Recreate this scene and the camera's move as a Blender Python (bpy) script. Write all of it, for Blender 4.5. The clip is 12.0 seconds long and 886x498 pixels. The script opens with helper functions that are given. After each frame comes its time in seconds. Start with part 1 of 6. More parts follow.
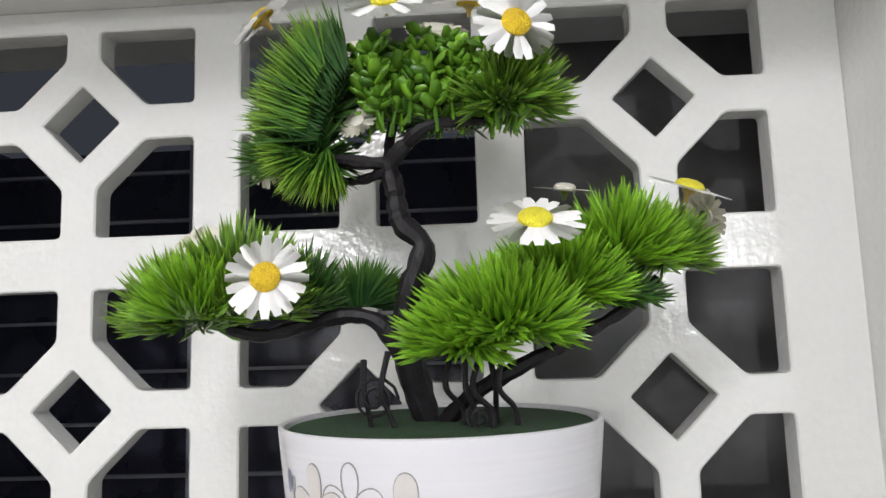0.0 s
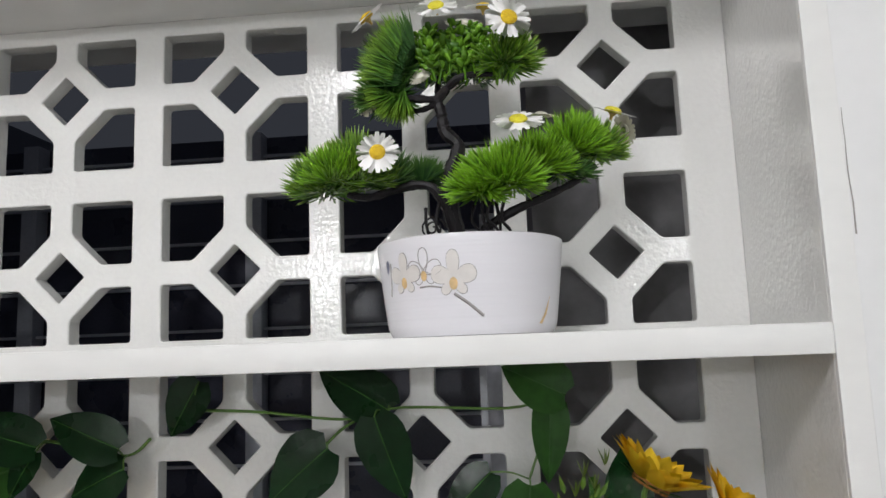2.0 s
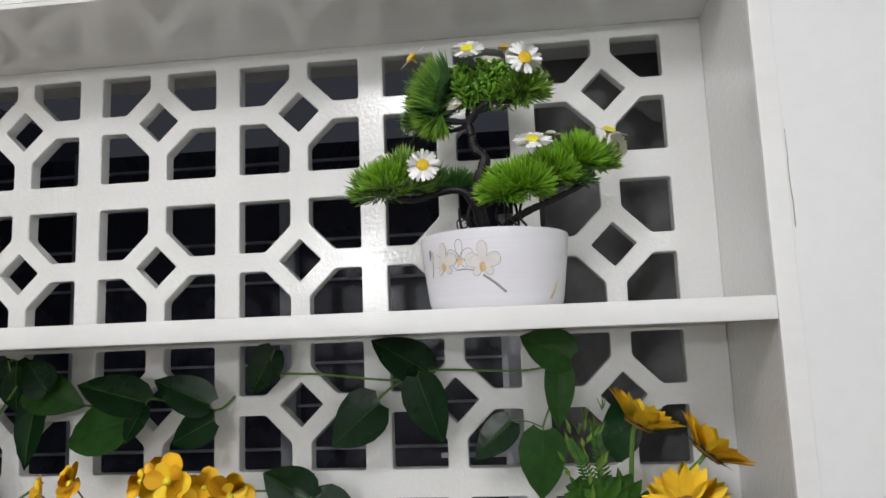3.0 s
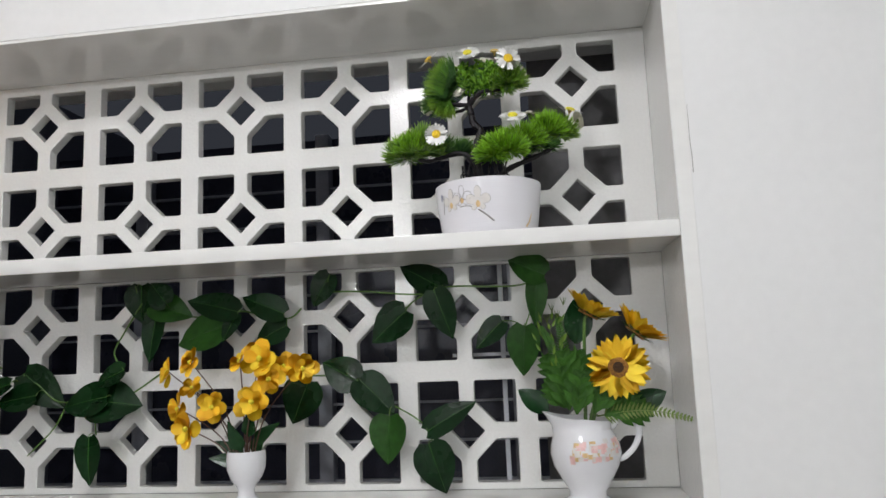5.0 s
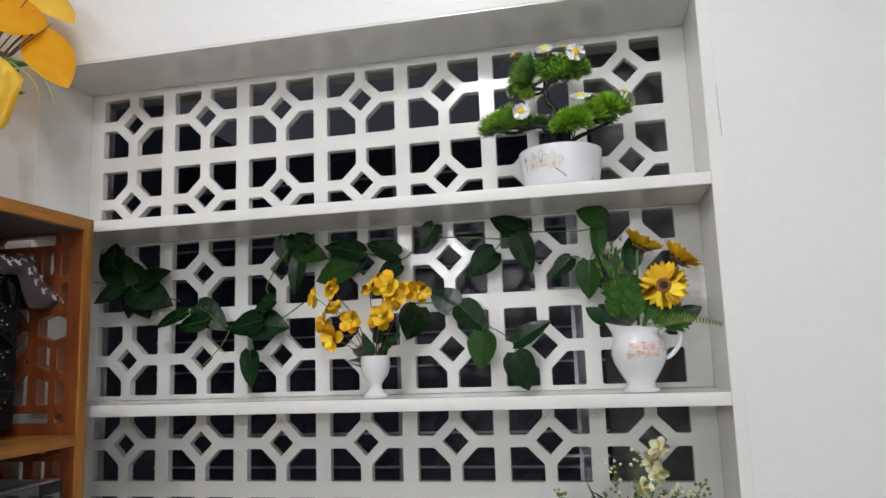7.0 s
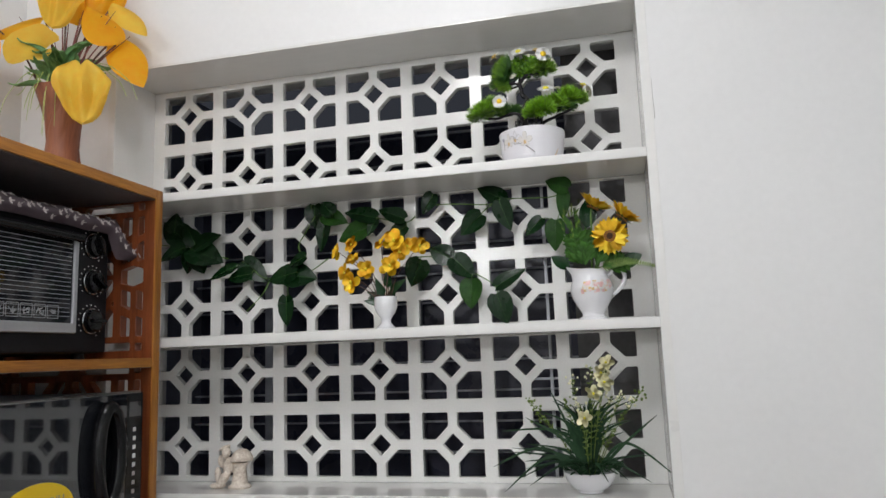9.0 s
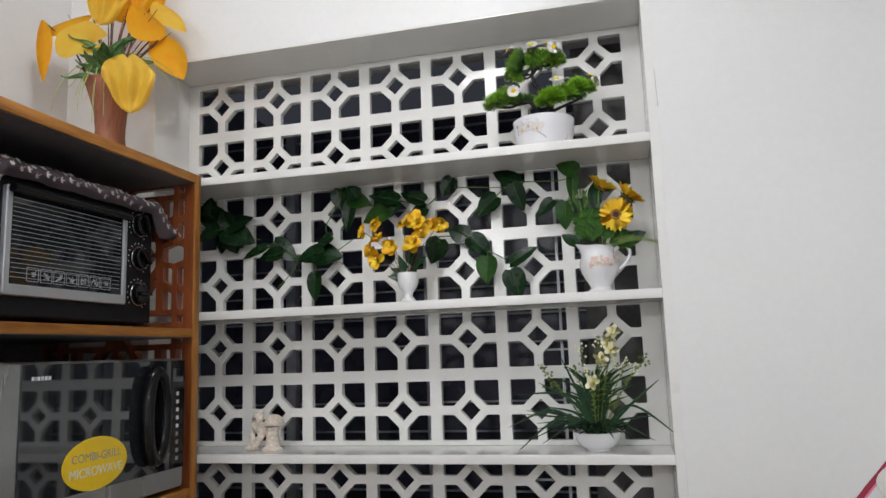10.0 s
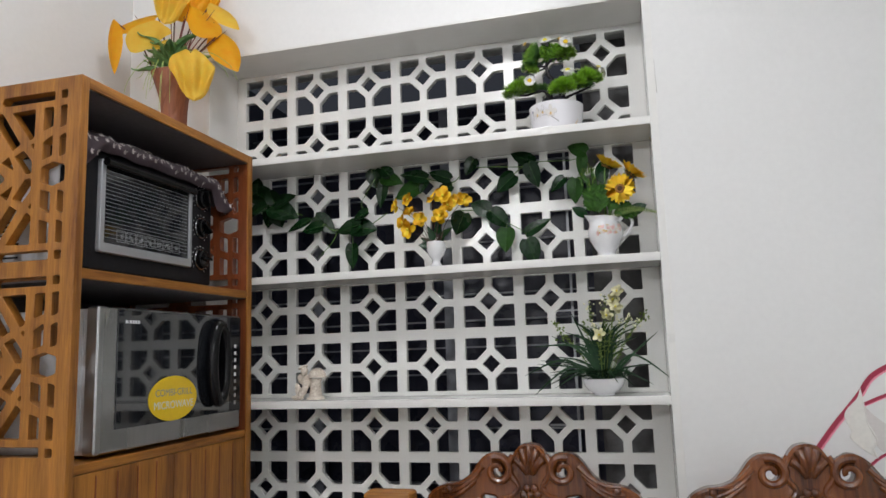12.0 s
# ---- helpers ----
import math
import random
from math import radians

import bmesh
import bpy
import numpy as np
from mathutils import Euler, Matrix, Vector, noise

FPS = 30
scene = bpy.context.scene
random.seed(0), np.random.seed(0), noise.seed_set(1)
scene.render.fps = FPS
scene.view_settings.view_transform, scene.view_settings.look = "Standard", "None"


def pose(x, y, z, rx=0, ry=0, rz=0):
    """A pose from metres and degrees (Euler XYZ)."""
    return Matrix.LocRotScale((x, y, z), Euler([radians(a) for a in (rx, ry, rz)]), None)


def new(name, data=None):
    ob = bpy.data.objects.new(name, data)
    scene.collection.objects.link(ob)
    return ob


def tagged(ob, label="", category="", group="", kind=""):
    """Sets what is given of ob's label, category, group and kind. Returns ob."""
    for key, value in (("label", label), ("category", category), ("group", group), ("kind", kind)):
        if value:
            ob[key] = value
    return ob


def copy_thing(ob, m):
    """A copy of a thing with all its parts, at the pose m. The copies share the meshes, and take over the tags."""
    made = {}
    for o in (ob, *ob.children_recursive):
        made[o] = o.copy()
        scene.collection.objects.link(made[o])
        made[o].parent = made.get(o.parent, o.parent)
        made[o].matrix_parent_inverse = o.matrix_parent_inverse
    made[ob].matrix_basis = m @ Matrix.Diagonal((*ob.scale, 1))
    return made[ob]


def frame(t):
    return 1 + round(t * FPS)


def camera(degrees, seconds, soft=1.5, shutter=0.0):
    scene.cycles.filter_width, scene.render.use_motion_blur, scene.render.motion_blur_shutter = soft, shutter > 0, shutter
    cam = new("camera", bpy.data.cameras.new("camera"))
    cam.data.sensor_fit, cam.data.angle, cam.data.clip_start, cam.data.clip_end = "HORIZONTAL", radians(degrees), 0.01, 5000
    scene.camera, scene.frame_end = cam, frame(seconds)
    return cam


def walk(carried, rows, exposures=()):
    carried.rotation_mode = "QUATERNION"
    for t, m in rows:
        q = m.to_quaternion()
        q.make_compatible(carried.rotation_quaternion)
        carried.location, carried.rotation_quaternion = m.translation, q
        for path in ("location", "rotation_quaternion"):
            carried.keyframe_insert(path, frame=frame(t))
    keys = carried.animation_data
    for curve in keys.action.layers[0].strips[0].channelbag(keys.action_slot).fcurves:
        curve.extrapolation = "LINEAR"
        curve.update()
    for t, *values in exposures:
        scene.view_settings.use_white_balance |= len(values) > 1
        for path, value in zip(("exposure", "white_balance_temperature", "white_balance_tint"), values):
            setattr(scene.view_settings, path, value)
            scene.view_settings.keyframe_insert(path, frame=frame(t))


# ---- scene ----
from mathutils.geometry import tessellate_polygon

cam = camera(64.0, 12.0)
ROWS = [
    (0.0, 0.4845, -0.4795, 2.1274, 97.267, 1.772, 3.328),
    (0.5, 0.4983, -0.5390, 2.0952, 97.229, 1.829, 3.481),
    (1.0, 0.5163, -0.6169, 2.0671, 97.292, 2.067, 3.401),
    (1.5, 0.5225, -0.6817, 2.0285, 97.836, 1.962, 4.167),
    (2.0, 0.4907, -0.7407, 1.9995, 97.535, 2.124, 5.170),
    (2.5, 0.4697, -0.8098, 1.9806, 97.536, 2.232, 5.507),
    (3.0, 0.4872, -0.9029, 1.9677, 97.729, 2.151, 6.403),
    (5.0, 0.5385, -1.2063, 1.8342, 98.080, 2.255, 8.268),
    (5.5, 0.5314, -1.3084, 1.8103, 98.272, 2.233, 8.640),
    (6.0, 0.5207, -1.3841, 1.7806, 98.085, 2.307, 9.925),
    (6.5, 0.4959, -1.4549, 1.7273, 98.525, 2.080, 11.150),
    (8.5, 0.5976, -1.7792, 1.5866, 98.365, 2.082, 13.272),
    (9.0, 0.6328, -1.8688, 1.5365, 98.451, 2.033, 13.595),
    (9.5, 0.6437, -1.9592, 1.5141, 98.359, 2.033, 13.842),
    (10.0, 0.6361, -2.0059, 1.4632, 98.365, 1.964, 14.280),
    (10.5, 0.6201, -2.0786, 1.4334, 98.320, 1.882, 14.514),
    (11.0, 0.6232, -2.1449, 1.4052, 98.316, 1.892, 14.706),
    (11.5, 0.6346, -2.2067, 1.3780, 98.244, 1.902, 14.789),
    (12.0, 0.6477, -2.2578, 1.3428, 98.278, 1.833, 15.018),
]
walk(cam, [(t, pose(x, y, z, rx, ry, rz)) for t, x, y, z, rx, ry, rz in ROWS], exposures=[(0.0, 0.16), (1.0, 0.08), (2.5, -0.14), (3.0, -0.12), (5.0, -0.12), (8.5, -0.10), (12.0, -0.08)])

# ---- light ----
world = bpy.data.worlds.new("night")
scene.world = world
world.use_nodes = True
world.node_tree.nodes["Background"].inputs[0].default_value = (0.55, 0.6, 0.75, 1)
world.node_tree.nodes["Background"].inputs[1].default_value = 0.055


def bulb(x, y, z, watts, radius, colour):
    data = bpy.data.lights.new("bulb_light", "POINT")
    data.energy, data.shadow_soft_size, data.color = watts, radius, colour
    new("bulb_light", data).matrix_world = pose(x, y, z)


# Out of view; last two added to brighten cabinet front and upper wall.
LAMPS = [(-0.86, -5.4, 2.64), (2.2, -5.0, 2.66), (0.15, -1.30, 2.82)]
bulb(*LAMPS[0], 104, 0.05, (0.96, 0.97, 1.0))
bulb(*LAMPS[1], 60, 0.05, (0.92, 0.96, 1.0))
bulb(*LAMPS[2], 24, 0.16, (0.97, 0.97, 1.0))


# ---- materials ----
def nodes_of(name):
    m = bpy.data.materials.new(name)
    m.use_nodes = True
    return m, m.node_tree, m.node_tree.nodes["Principled BSDF"]


def mat(name, colour, rough=0.5, metal=0.0, vary=0.12, scale=8.0, fine=120.0, bump=0.0, rvar=0.08, island=0.0, coat=0.0, trans=0.0, spec=0.5, stretch=(1, 1, 1), dark=None, piece=0.0, detail=4, tip=None):
    """A surface with stains at a large scale, grain at a fine one, and a bump of so many metres; tip: the dye towards a needle's end."""
    m, tree, bsdf = nodes_of(name)
    link, add = tree.links.new, tree.nodes.new
    co = add("ShaderNodeTexCoord")
    mapping = add("ShaderNodeMapping")
    mapping.inputs["Scale"].default_value = stretch
    link(co.outputs["Object"], mapping.inputs[0])
    big, small = add("ShaderNodeTexNoise"), add("ShaderNodeTexNoise")
    for n, s in ((big, scale), (small, fine)):
        n.inputs["Scale"].default_value, n.inputs["Detail"].default_value = s, detail
        link(mapping.outputs[0], n.inputs["Vector"])
    add_up = add("ShaderNodeMath")
    add_up.operation = "ADD"
    link(big.outputs[0], add_up.inputs[0])
    link(small.outputs[0], add_up.inputs[1])
    last = add_up.outputs[0]
    span = [0.6, 1.4]
    if piece:
        info = add("ShaderNodeObjectInfo")
        mul = add("ShaderNodeMath")
        mul.operation = "MULTIPLY_ADD"
        mul.inputs[1].default_value = piece
        link(info.outputs["Random"], mul.inputs[0])
        link(last, mul.inputs[2])
        last = mul.outputs[0]
        span = [0.6, 1.4 + piece]
    if island:
        geo = add("ShaderNodeNewGeometry")
        mul = add("ShaderNodeMath")
        mul.operation = "MULTIPLY_ADD"
        mul.inputs[1].default_value = island
        link(geo.outputs["Random Per Island"], mul.inputs[0])
        link(last, mul.inputs[2])
        last = mul.outputs[0]
        span = [0.6, 1.4 + island]
    rng = add("ShaderNodeMapRange")
    rng.inputs[1].default_value, rng.inputs[2].default_value = span
    link(last, rng.inputs[0])
    ramp = add("ShaderNodeMix")
    ramp.data_type = "RGBA"
    low = dark or tuple(c * (1 - vary) for c in colour)
    high = tuple(min(1, c * (1 + vary)) for c in colour)
    ramp.inputs[6].default_value, ramp.inputs[7].default_value = (*low, 1), (*high, 1)
    link(rng.outputs[0], ramp.inputs[0])
    dye = ramp.outputs[2]
    if tip:
        along, split, reach, dip = add("ShaderNodeUVMap"), add("ShaderNodeSeparateXYZ"), add("ShaderNodeMapRange"), add("ShaderNodeMix")
        link(along.outputs[0], split.inputs[0])
        link(split.outputs[0], reach.inputs[0])
        reach.inputs[1].default_value, reach.inputs[2].default_value = 0.45, 1.0
        dip.data_type = "RGBA"
        dip.inputs[7].default_value = (*tip, 1)
        link(reach.outputs[0], dip.inputs[0])
        link(dye, dip.inputs[6])
        dye = dip.outputs[2]
    link(dye, bsdf.inputs["Base Color"])
    rr = add("ShaderNodeMapRange")
    rr.inputs[1].default_value, rr.inputs[2].default_value = 0.3, 0.7
    rr.inputs[3].default_value, rr.inputs[4].default_value = max(0.02, rough - rvar), min(1, rough + rvar)
    link(big.outputs[0], rr.inputs[0])
    link(rr.outputs[0], bsdf.inputs["Roughness"])
    bsdf.inputs["Metallic"].default_value = metal
    bsdf.inputs["Coat Weight"].default_value = coat
    bsdf.inputs["Coat Roughness"].default_value = 0.08
    bsdf.inputs["Specular IOR Level"].default_value = spec
    if trans:
        through_light, blend = add("ShaderNodeBsdfTranslucent"), add("ShaderNodeMixShader")
        blend.inputs[0].default_value = trans
        link(dye, through_light.inputs[0])
        link(bsdf.outputs[0], blend.inputs[1])
        link(through_light.outputs[0], blend.inputs[2])
        link(blend.outputs[0], tree.nodes["Material Output"].inputs[0])
    if bump:
        b = add("ShaderNodeBump")
        b.inputs["Distance"].default_value = bump
        b.inputs["Strength"].default_value = 1.0
        link(small.outputs[0], b.inputs["Height"])
        link(b.outputs[0], bsdf.inputs["Normal"])
    return m


def wood(name, light, dark, rough, along="z", rings=26.0, coat=0.0, bump=0.0004):
    """Varnished wood with its grain along one axis."""
    m, tree, bsdf = nodes_of(name)
    link, add = tree.links.new, tree.nodes.new
    co, mapping = add("ShaderNodeTexCoord"), add("ShaderNodeMapping")
    mapping.inputs["Scale"].default_value = tuple(0.07 if a == along else 1.0 for a in "xyz")
    link(co.outputs["Object"], mapping.inputs[0])
    broad, grain, blotch = add("ShaderNodeTexNoise"), add("ShaderNodeTexNoise"), add("ShaderNodeTexNoise")
    for n, s, d in ((broad, rings, 3), (grain, rings * 9, 5)):
        n.inputs["Scale"].default_value, n.inputs["Detail"].default_value = s, d
        n.inputs["Distortion"].default_value = 0.6
        link(mapping.outputs[0], n.inputs["Vector"])
    blotch.inputs["Scale"].default_value = 3.0
    link(co.outputs["Object"], blotch.inputs["Vector"])
    s1, s2 = add("ShaderNodeMath"), add("ShaderNodeMath")
    s1.operation, s2.operation = "MULTIPLY_ADD", "MULTIPLY_ADD"
    s1.inputs[1].default_value, s2.inputs[1].default_value = 0.55, 0.35
    link(grain.outputs[0], s1.inputs[0])
    link(broad.outputs[0], s1.inputs[2])
    link(blotch.outputs[0], s2.inputs[0])
    link(s1.outputs[0], s2.inputs[2])
    rng, mix = add("ShaderNodeMapRange"), add("ShaderNodeMix")
    rng.inputs[1].default_value, rng.inputs[2].default_value = 0.72, 1.18
    link(s2.outputs[0], rng.inputs[0])
    mix.data_type = "RGBA"
    mix.inputs[6].default_value, mix.inputs[7].default_value = (*dark, 1), (*light, 1)
    link(rng.outputs[0], mix.inputs[0])
    link(mix.outputs[2], bsdf.inputs["Base Color"])
    bsdf.inputs["Roughness"].default_value = rough
    bsdf.inputs["Coat Weight"].default_value = coat
    bsdf.inputs["Coat Roughness"].default_value = 0.12
    b = add("ShaderNodeBump")
    b.inputs["Distance"].default_value = bump
    link(grain.outputs[0], b.inputs["Height"])
    link(b.outputs[0], bsdf.inputs["Normal"])
    return m


M_WALL = mat("wall_paint", (0.80, 0.80, 0.79), 0.42, vary=0.025, scale=1.5, fine=60, bump=0.0004)
M_GLOSS = mat("gloss_enamel", (0.80, 0.795, 0.77), 0.09, vary=0.03, scale=6, fine=190, bump=0.00048, rvar=0.03, detail=1.5)
M_GLOSS_SMOOTH = mat("gloss_enamel_brushed", (0.80, 0.795, 0.77), 0.10, vary=0.03, scale=5, fine=45, bump=0.00012, rvar=0.04, stretch=(0.35, 1, 1))
M_SATIN = mat("satin_enamel", (0.80, 0.795, 0.77), 0.34, vary=0.04, scale=5, fine=60, bump=0.0003, rvar=0.08, stretch=(0.35, 1, 1))
M_FLOOR = mat("floor_tile", (0.24, 0.225, 0.21), 0.22, vary=0.08, scale=3, fine=40)
M_CEIL = mat("ceiling_paint", (0.86, 0.86, 0.85), 0.7, vary=0.02, scale=2)
M_GROUT = mat("grout", (0.25, 0.23, 0.2), 0.8)
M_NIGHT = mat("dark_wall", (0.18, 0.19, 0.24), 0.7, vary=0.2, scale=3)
M_PLASTER = mat("bare_plaster", (0.20, 0.195, 0.20), 0.75, vary=0.18, scale=5, fine=60, bump=0.0006)
M_BLUEGLASS = mat("night_glass", (0.065, 0.067, 0.10), 0.3, vary=0.2, spec=0.4)
M_ALU = mat("dull_aluminium", (0.58, 0.59, 0.64), 0.5, metal=0.0, vary=0.1)
M_CERAMIC = mat("white_ceramic", (0.80, 0.80, 0.82), 0.14, vary=0.02, scale=10, fine=90, coat=0.4)
M_POT = mat("white_melamine", (0.80, 0.79, 0.82), 0.24, vary=0.025, scale=6, fine=55, bump=0.00022, stretch=(0.15, 0.15, 1.6))
M_MOSS = mat("green_flock", (0.03, 0.075, 0.03), 0.9, vary=0.5, scale=60, fine=500, bump=0.002)
M_PLUMP = mat("plump_green_leaf", (0.19, 0.40, 0.025), 0.3, vary=0.3, island=1.2, trans=0.08, dark=(0.030, 0.11, 0.010))
M_BARK = mat("black_plastic_bark", (0.012, 0.010, 0.012), 0.5, vary=0.5, scale=60, fine=220, bump=0.0012, stretch=(1, 1, 0.4), spec=0.3)
M_NEEDLE = mat("bright_needle", (0.20, 0.42, 0.018), 0.34, vary=0.3, island=1.2, trans=0.10, dark=(0.022, 0.10, 0.010), tip=(0.29, 0.58, 0.03))
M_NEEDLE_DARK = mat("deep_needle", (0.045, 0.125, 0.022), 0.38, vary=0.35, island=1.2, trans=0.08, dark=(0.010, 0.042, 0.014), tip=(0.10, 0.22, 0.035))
M_NEEDLE_MID = mat("mid_needle", (0.11, 0.25, 0.022), 0.36, vary=0.35, island=1.2, trans=0.09, dark=(0.015, 0.062, 0.012), tip=(0.26, 0.44, 0.04))
M_PETAL = mat("white_fabric_petal", (0.98, 0.97, 0.96), 0.6, vary=0.02, scale=90, fine=300, piece=0.2, trans=0.30)
M_PETAL_PALE = mat("cream_fabric_petal", (0.88, 0.85, 0.74), 0.65, vary=0.06, scale=90, fine=300, piece=0.3, trans=0.2)
M_EYE = mat("orange_yellow_centre", (0.96, 0.56, 0.02), 0.6, vary=0.3, scale=200, fine=900, bump=0.0016)
M_EYE_LIGHT = mat("lemon_centre", (0.95, 0.78, 0.05), 0.6, vary=0.2, scale=200, fine=900, bump=0.0014)
M_CALYX = mat("orange_calyx", (0.62, 0.42, 0.12), 0.5)
M_IVY = mat("waxy_ivy_leaf", (0.010, 0.046, 0.013), 0.28, vary=0.4, scale=14, fine=90, bump=0.0005, rvar=0.10, spec=0.4)
M_IVY_LIGHT = mat("light_ivy_leaf", (0.038, 0.130, 0.020), 0.42, vary=0.35, scale=14, fine=90, bump=0.0004, spec=0.35)
M_STEM = mat("green_stem", (0.10, 0.20, 0.04), 0.45, vary=0.3, scale=30)
M_SPRIG = mat("yellow_green_bract", (0.15, 0.24, 0.02), 0.5, vary=0.3, piece=0.8, trans=0.1, dark=(0.04, 0.11, 0.01))
M_BROWN_STEM = mat("brown_stem", (0.10, 0.045, 0.03), 0.5, vary=0.3, scale=30)
M_YELLOW = mat("yellow_blossom", (1.0, 0.79, 0.05), 0.6, vary=0.05, scale=60, fine=250, piece=0.7, trans=0.06, dark=(1.0, 0.50, 0.015))
M_SUN = mat("sunflower_petal", (1.0, 0.80, 0.05), 0.6, vary=0.05, scale=60, fine=250, piece=0.7, trans=0.08, dark=(1.0, 0.57, 0.015))
M_SEED = mat("brown_seed", (0.075, 0.032, 0.010), 0.8, vary=0.8, scale=300, fine=900, bump=0.002)
M_SEED_GOLD = mat("golden_seed", (0.34, 0.15, 0.025), 0.8, vary=0.8, scale=400, fine=1100, bump=0.002, dark=(0.06, 0.025, 0.008))
M_FRESH = mat("fresh_green_leaf", (0.042, 0.13, 0.012), 0.6, vary=0.35, scale=20, fine=150, island=0.7, trans=0.1, dark=(0.012, 0.045, 0.006), spec=0.3)
M_GRASS = mat("dark_grass_blade", (0.018, 0.050, 0.020), 0.55, vary=0.4, island=0.9, dark=(0.006, 0.022, 0.010), spec=0.25)
M_LIME = mat("lime_sprig", (0.13, 0.20, 0.03), 0.5, vary=0.3, island=0.8)
M_CREAM = mat("cream_blossom", (0.92, 0.89, 0.62), 0.55, vary=0.06, piece=0.6, trans=0.06)
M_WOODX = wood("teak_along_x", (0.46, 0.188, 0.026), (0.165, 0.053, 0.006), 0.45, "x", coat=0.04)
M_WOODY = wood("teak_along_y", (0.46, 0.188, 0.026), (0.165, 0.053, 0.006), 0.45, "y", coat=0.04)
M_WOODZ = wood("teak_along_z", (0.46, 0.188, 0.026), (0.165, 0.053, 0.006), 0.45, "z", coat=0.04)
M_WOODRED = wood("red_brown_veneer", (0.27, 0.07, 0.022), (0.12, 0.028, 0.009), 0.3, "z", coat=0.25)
M_CHAIR = wood("carved_narra", (0.24, 0.070, 0.014), (0.065, 0.016, 0.003), 0.22, "z", rings=18, coat=0.5)
M_BLACK = mat("black_enamel", (0.010, 0.010, 0.012), 0.5, vary=0.3, spec=0.18)
M_BLACKGLOSS = mat("black_gloss_plastic", (0.006, 0.006, 0.007), 0.14, vary=0.2, spec=0.28)
M_MIRROR = mat("dark_door_glass", (0.014, 0.016, 0.020), 0.03, vary=0.1, spec=0.9, rvar=0.01, coat=0.45)
M_OVENGLASS = mat("smoked_oven_glass", (0.012, 0.014, 0.018), 0.05, vary=0.2, spec=0.55, rvar=0.02)
# dark colour standing for the shade inside the cabinet bays
M_BAY_SHADE = mat("bay_shade", (0.125, 0.112, 0.118), 0.5, vary=0.25, scale=6, fine=90)
M_MAROON = mat("maroon_spike", (0.17, 0.035, 0.035), 0.45, vary=0.2, scale=30)
M_STRAND = mat("lime_strand", (0.40, 0.52, 0.14), 0.5, vary=0.25, scale=30)
M_LEAFY = mat("soft_green_leaf", (0.17, 0.34, 0.13), 0.5, vary=0.35, scale=20, fine=150, trans=0.1)
M_STEEL = mat("brushed_steel", (0.46, 0.46, 0.46), 0.28, metal=1.0, vary=0.08, scale=4, fine=140, bump=0.0001, stretch=(1, 1, 0.05))
M_SILVER = mat("silver_paint", (0.40, 0.41, 0.43), 0.36, metal=0.35, vary=0.06)
M_GREYBODY = mat("grey_sheet_metal", (0.66, 0.67, 0.69), 0.4, vary=0.06)
M_WIRE = mat("chrome_wire", (0.55, 0.56, 0.58), 0.2, metal=1.0)
M_WHITEINK = mat("white_ink", (0.75, 0.75, 0.75), 0.5)
M_GREYINK = mat("grey_ink", (0.32, 0.30, 0.29), 0.5, vary=0.1)
M_PALEINK = mat("pale_grey_ink", (0.70, 0.67, 0.64), 0.35, vary=0.06, scale=60)
M_GOLDINK = mat("amber_ink", (0.66, 0.46, 0.22), 0.35, vary=0.25, scale=200)
M_BLUEINK = mat("slate_ink", (0.22, 0.23, 0.32), 0.35)
M_PINKINK = mat("pink_ink", (0.78, 0.50, 0.48), 0.3, vary=0.15, scale=90)
M_YELLOWINK = mat("yellow_sticker", (0.86, 0.58, 0.01), 0.35, vary=0.05)
M_CLOTH = mat("plum_printed_cotton", (0.165, 0.125, 0.145), 0.85, vary=0.2, scale=20, fine=700, bump=0.0006)
M_PRINT = mat("white_leaf_print", (0.62, 0.56, 0.55), 0.85, vary=0.1)
M_TERRA = wood("carved_terracotta", (0.36, 0.13, 0.062), (0.17, 0.05, 0.024), 0.5, "z", rings=20)
M_SPATHE = mat("golden_spathe", (1.0, 0.62, 0.03), 0.45, vary=0.08, scale=14, fine=45, trans=0.30, dark=(1.0, 0.50, 0.015))
M_SPATHE_PALE = mat("lemon_spathe", (1.0, 0.75, 0.14), 0.45, vary=0.08, scale=14, fine=45, trans=0.30, dark=(1.0, 0.67, 0.09))
M_BISQUE = mat("bisque_figure", (0.74, 0.68, 0.60), 0.55, vary=0.22, scale=40, fine=160, bump=0.0006, dark=(0.50, 0.40, 0.32))
M_CRIMSON = mat("crimson_decal", (0.38, 0.02, 0.06), 0.45, vary=0.2, scale=15)
M_PINK = mat("pink_decal_edge", (0.85, 0.30, 0.40), 0.5, vary=0.1)
M_LILY = mat("cream_lily_decal", (0.80, 0.785, 0.74), 0.5, vary=0.07, scale=22)
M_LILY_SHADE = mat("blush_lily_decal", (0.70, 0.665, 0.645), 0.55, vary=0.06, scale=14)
M_CRACK = mat("hairline_crack", (0.36, 0.34, 0.31), 0.8)
M_GLOBE = mat("lamp_holder", (0.8, 0.8, 0.8), 0.4)


# ---- helpers of this scene ----
def finish(name, bm, material, parent=None, label="", smooth=None):
    bmesh.ops.recalc_face_normals(bm, faces=bm.faces)
    if smooth is not None:
        for f in bm.faces:
            f.smooth = True
        for e in bm.edges:
            if len(e.link_faces) == 2:
                a, b = (f.calc_area() for f in e.link_faces)
                e.smooth = e.calc_face_angle(3) < radians(smooth) and max(a, b) < 25 * min(a, b) + 1e-12
    me = bpy.data.meshes.new(name)
    bm.to_mesh(me)
    bm.free()
    me.materials.append(material)
    ob = new(name, me)
    ob.parent = parent
    if label:
        ob["label"] = label
    return ob


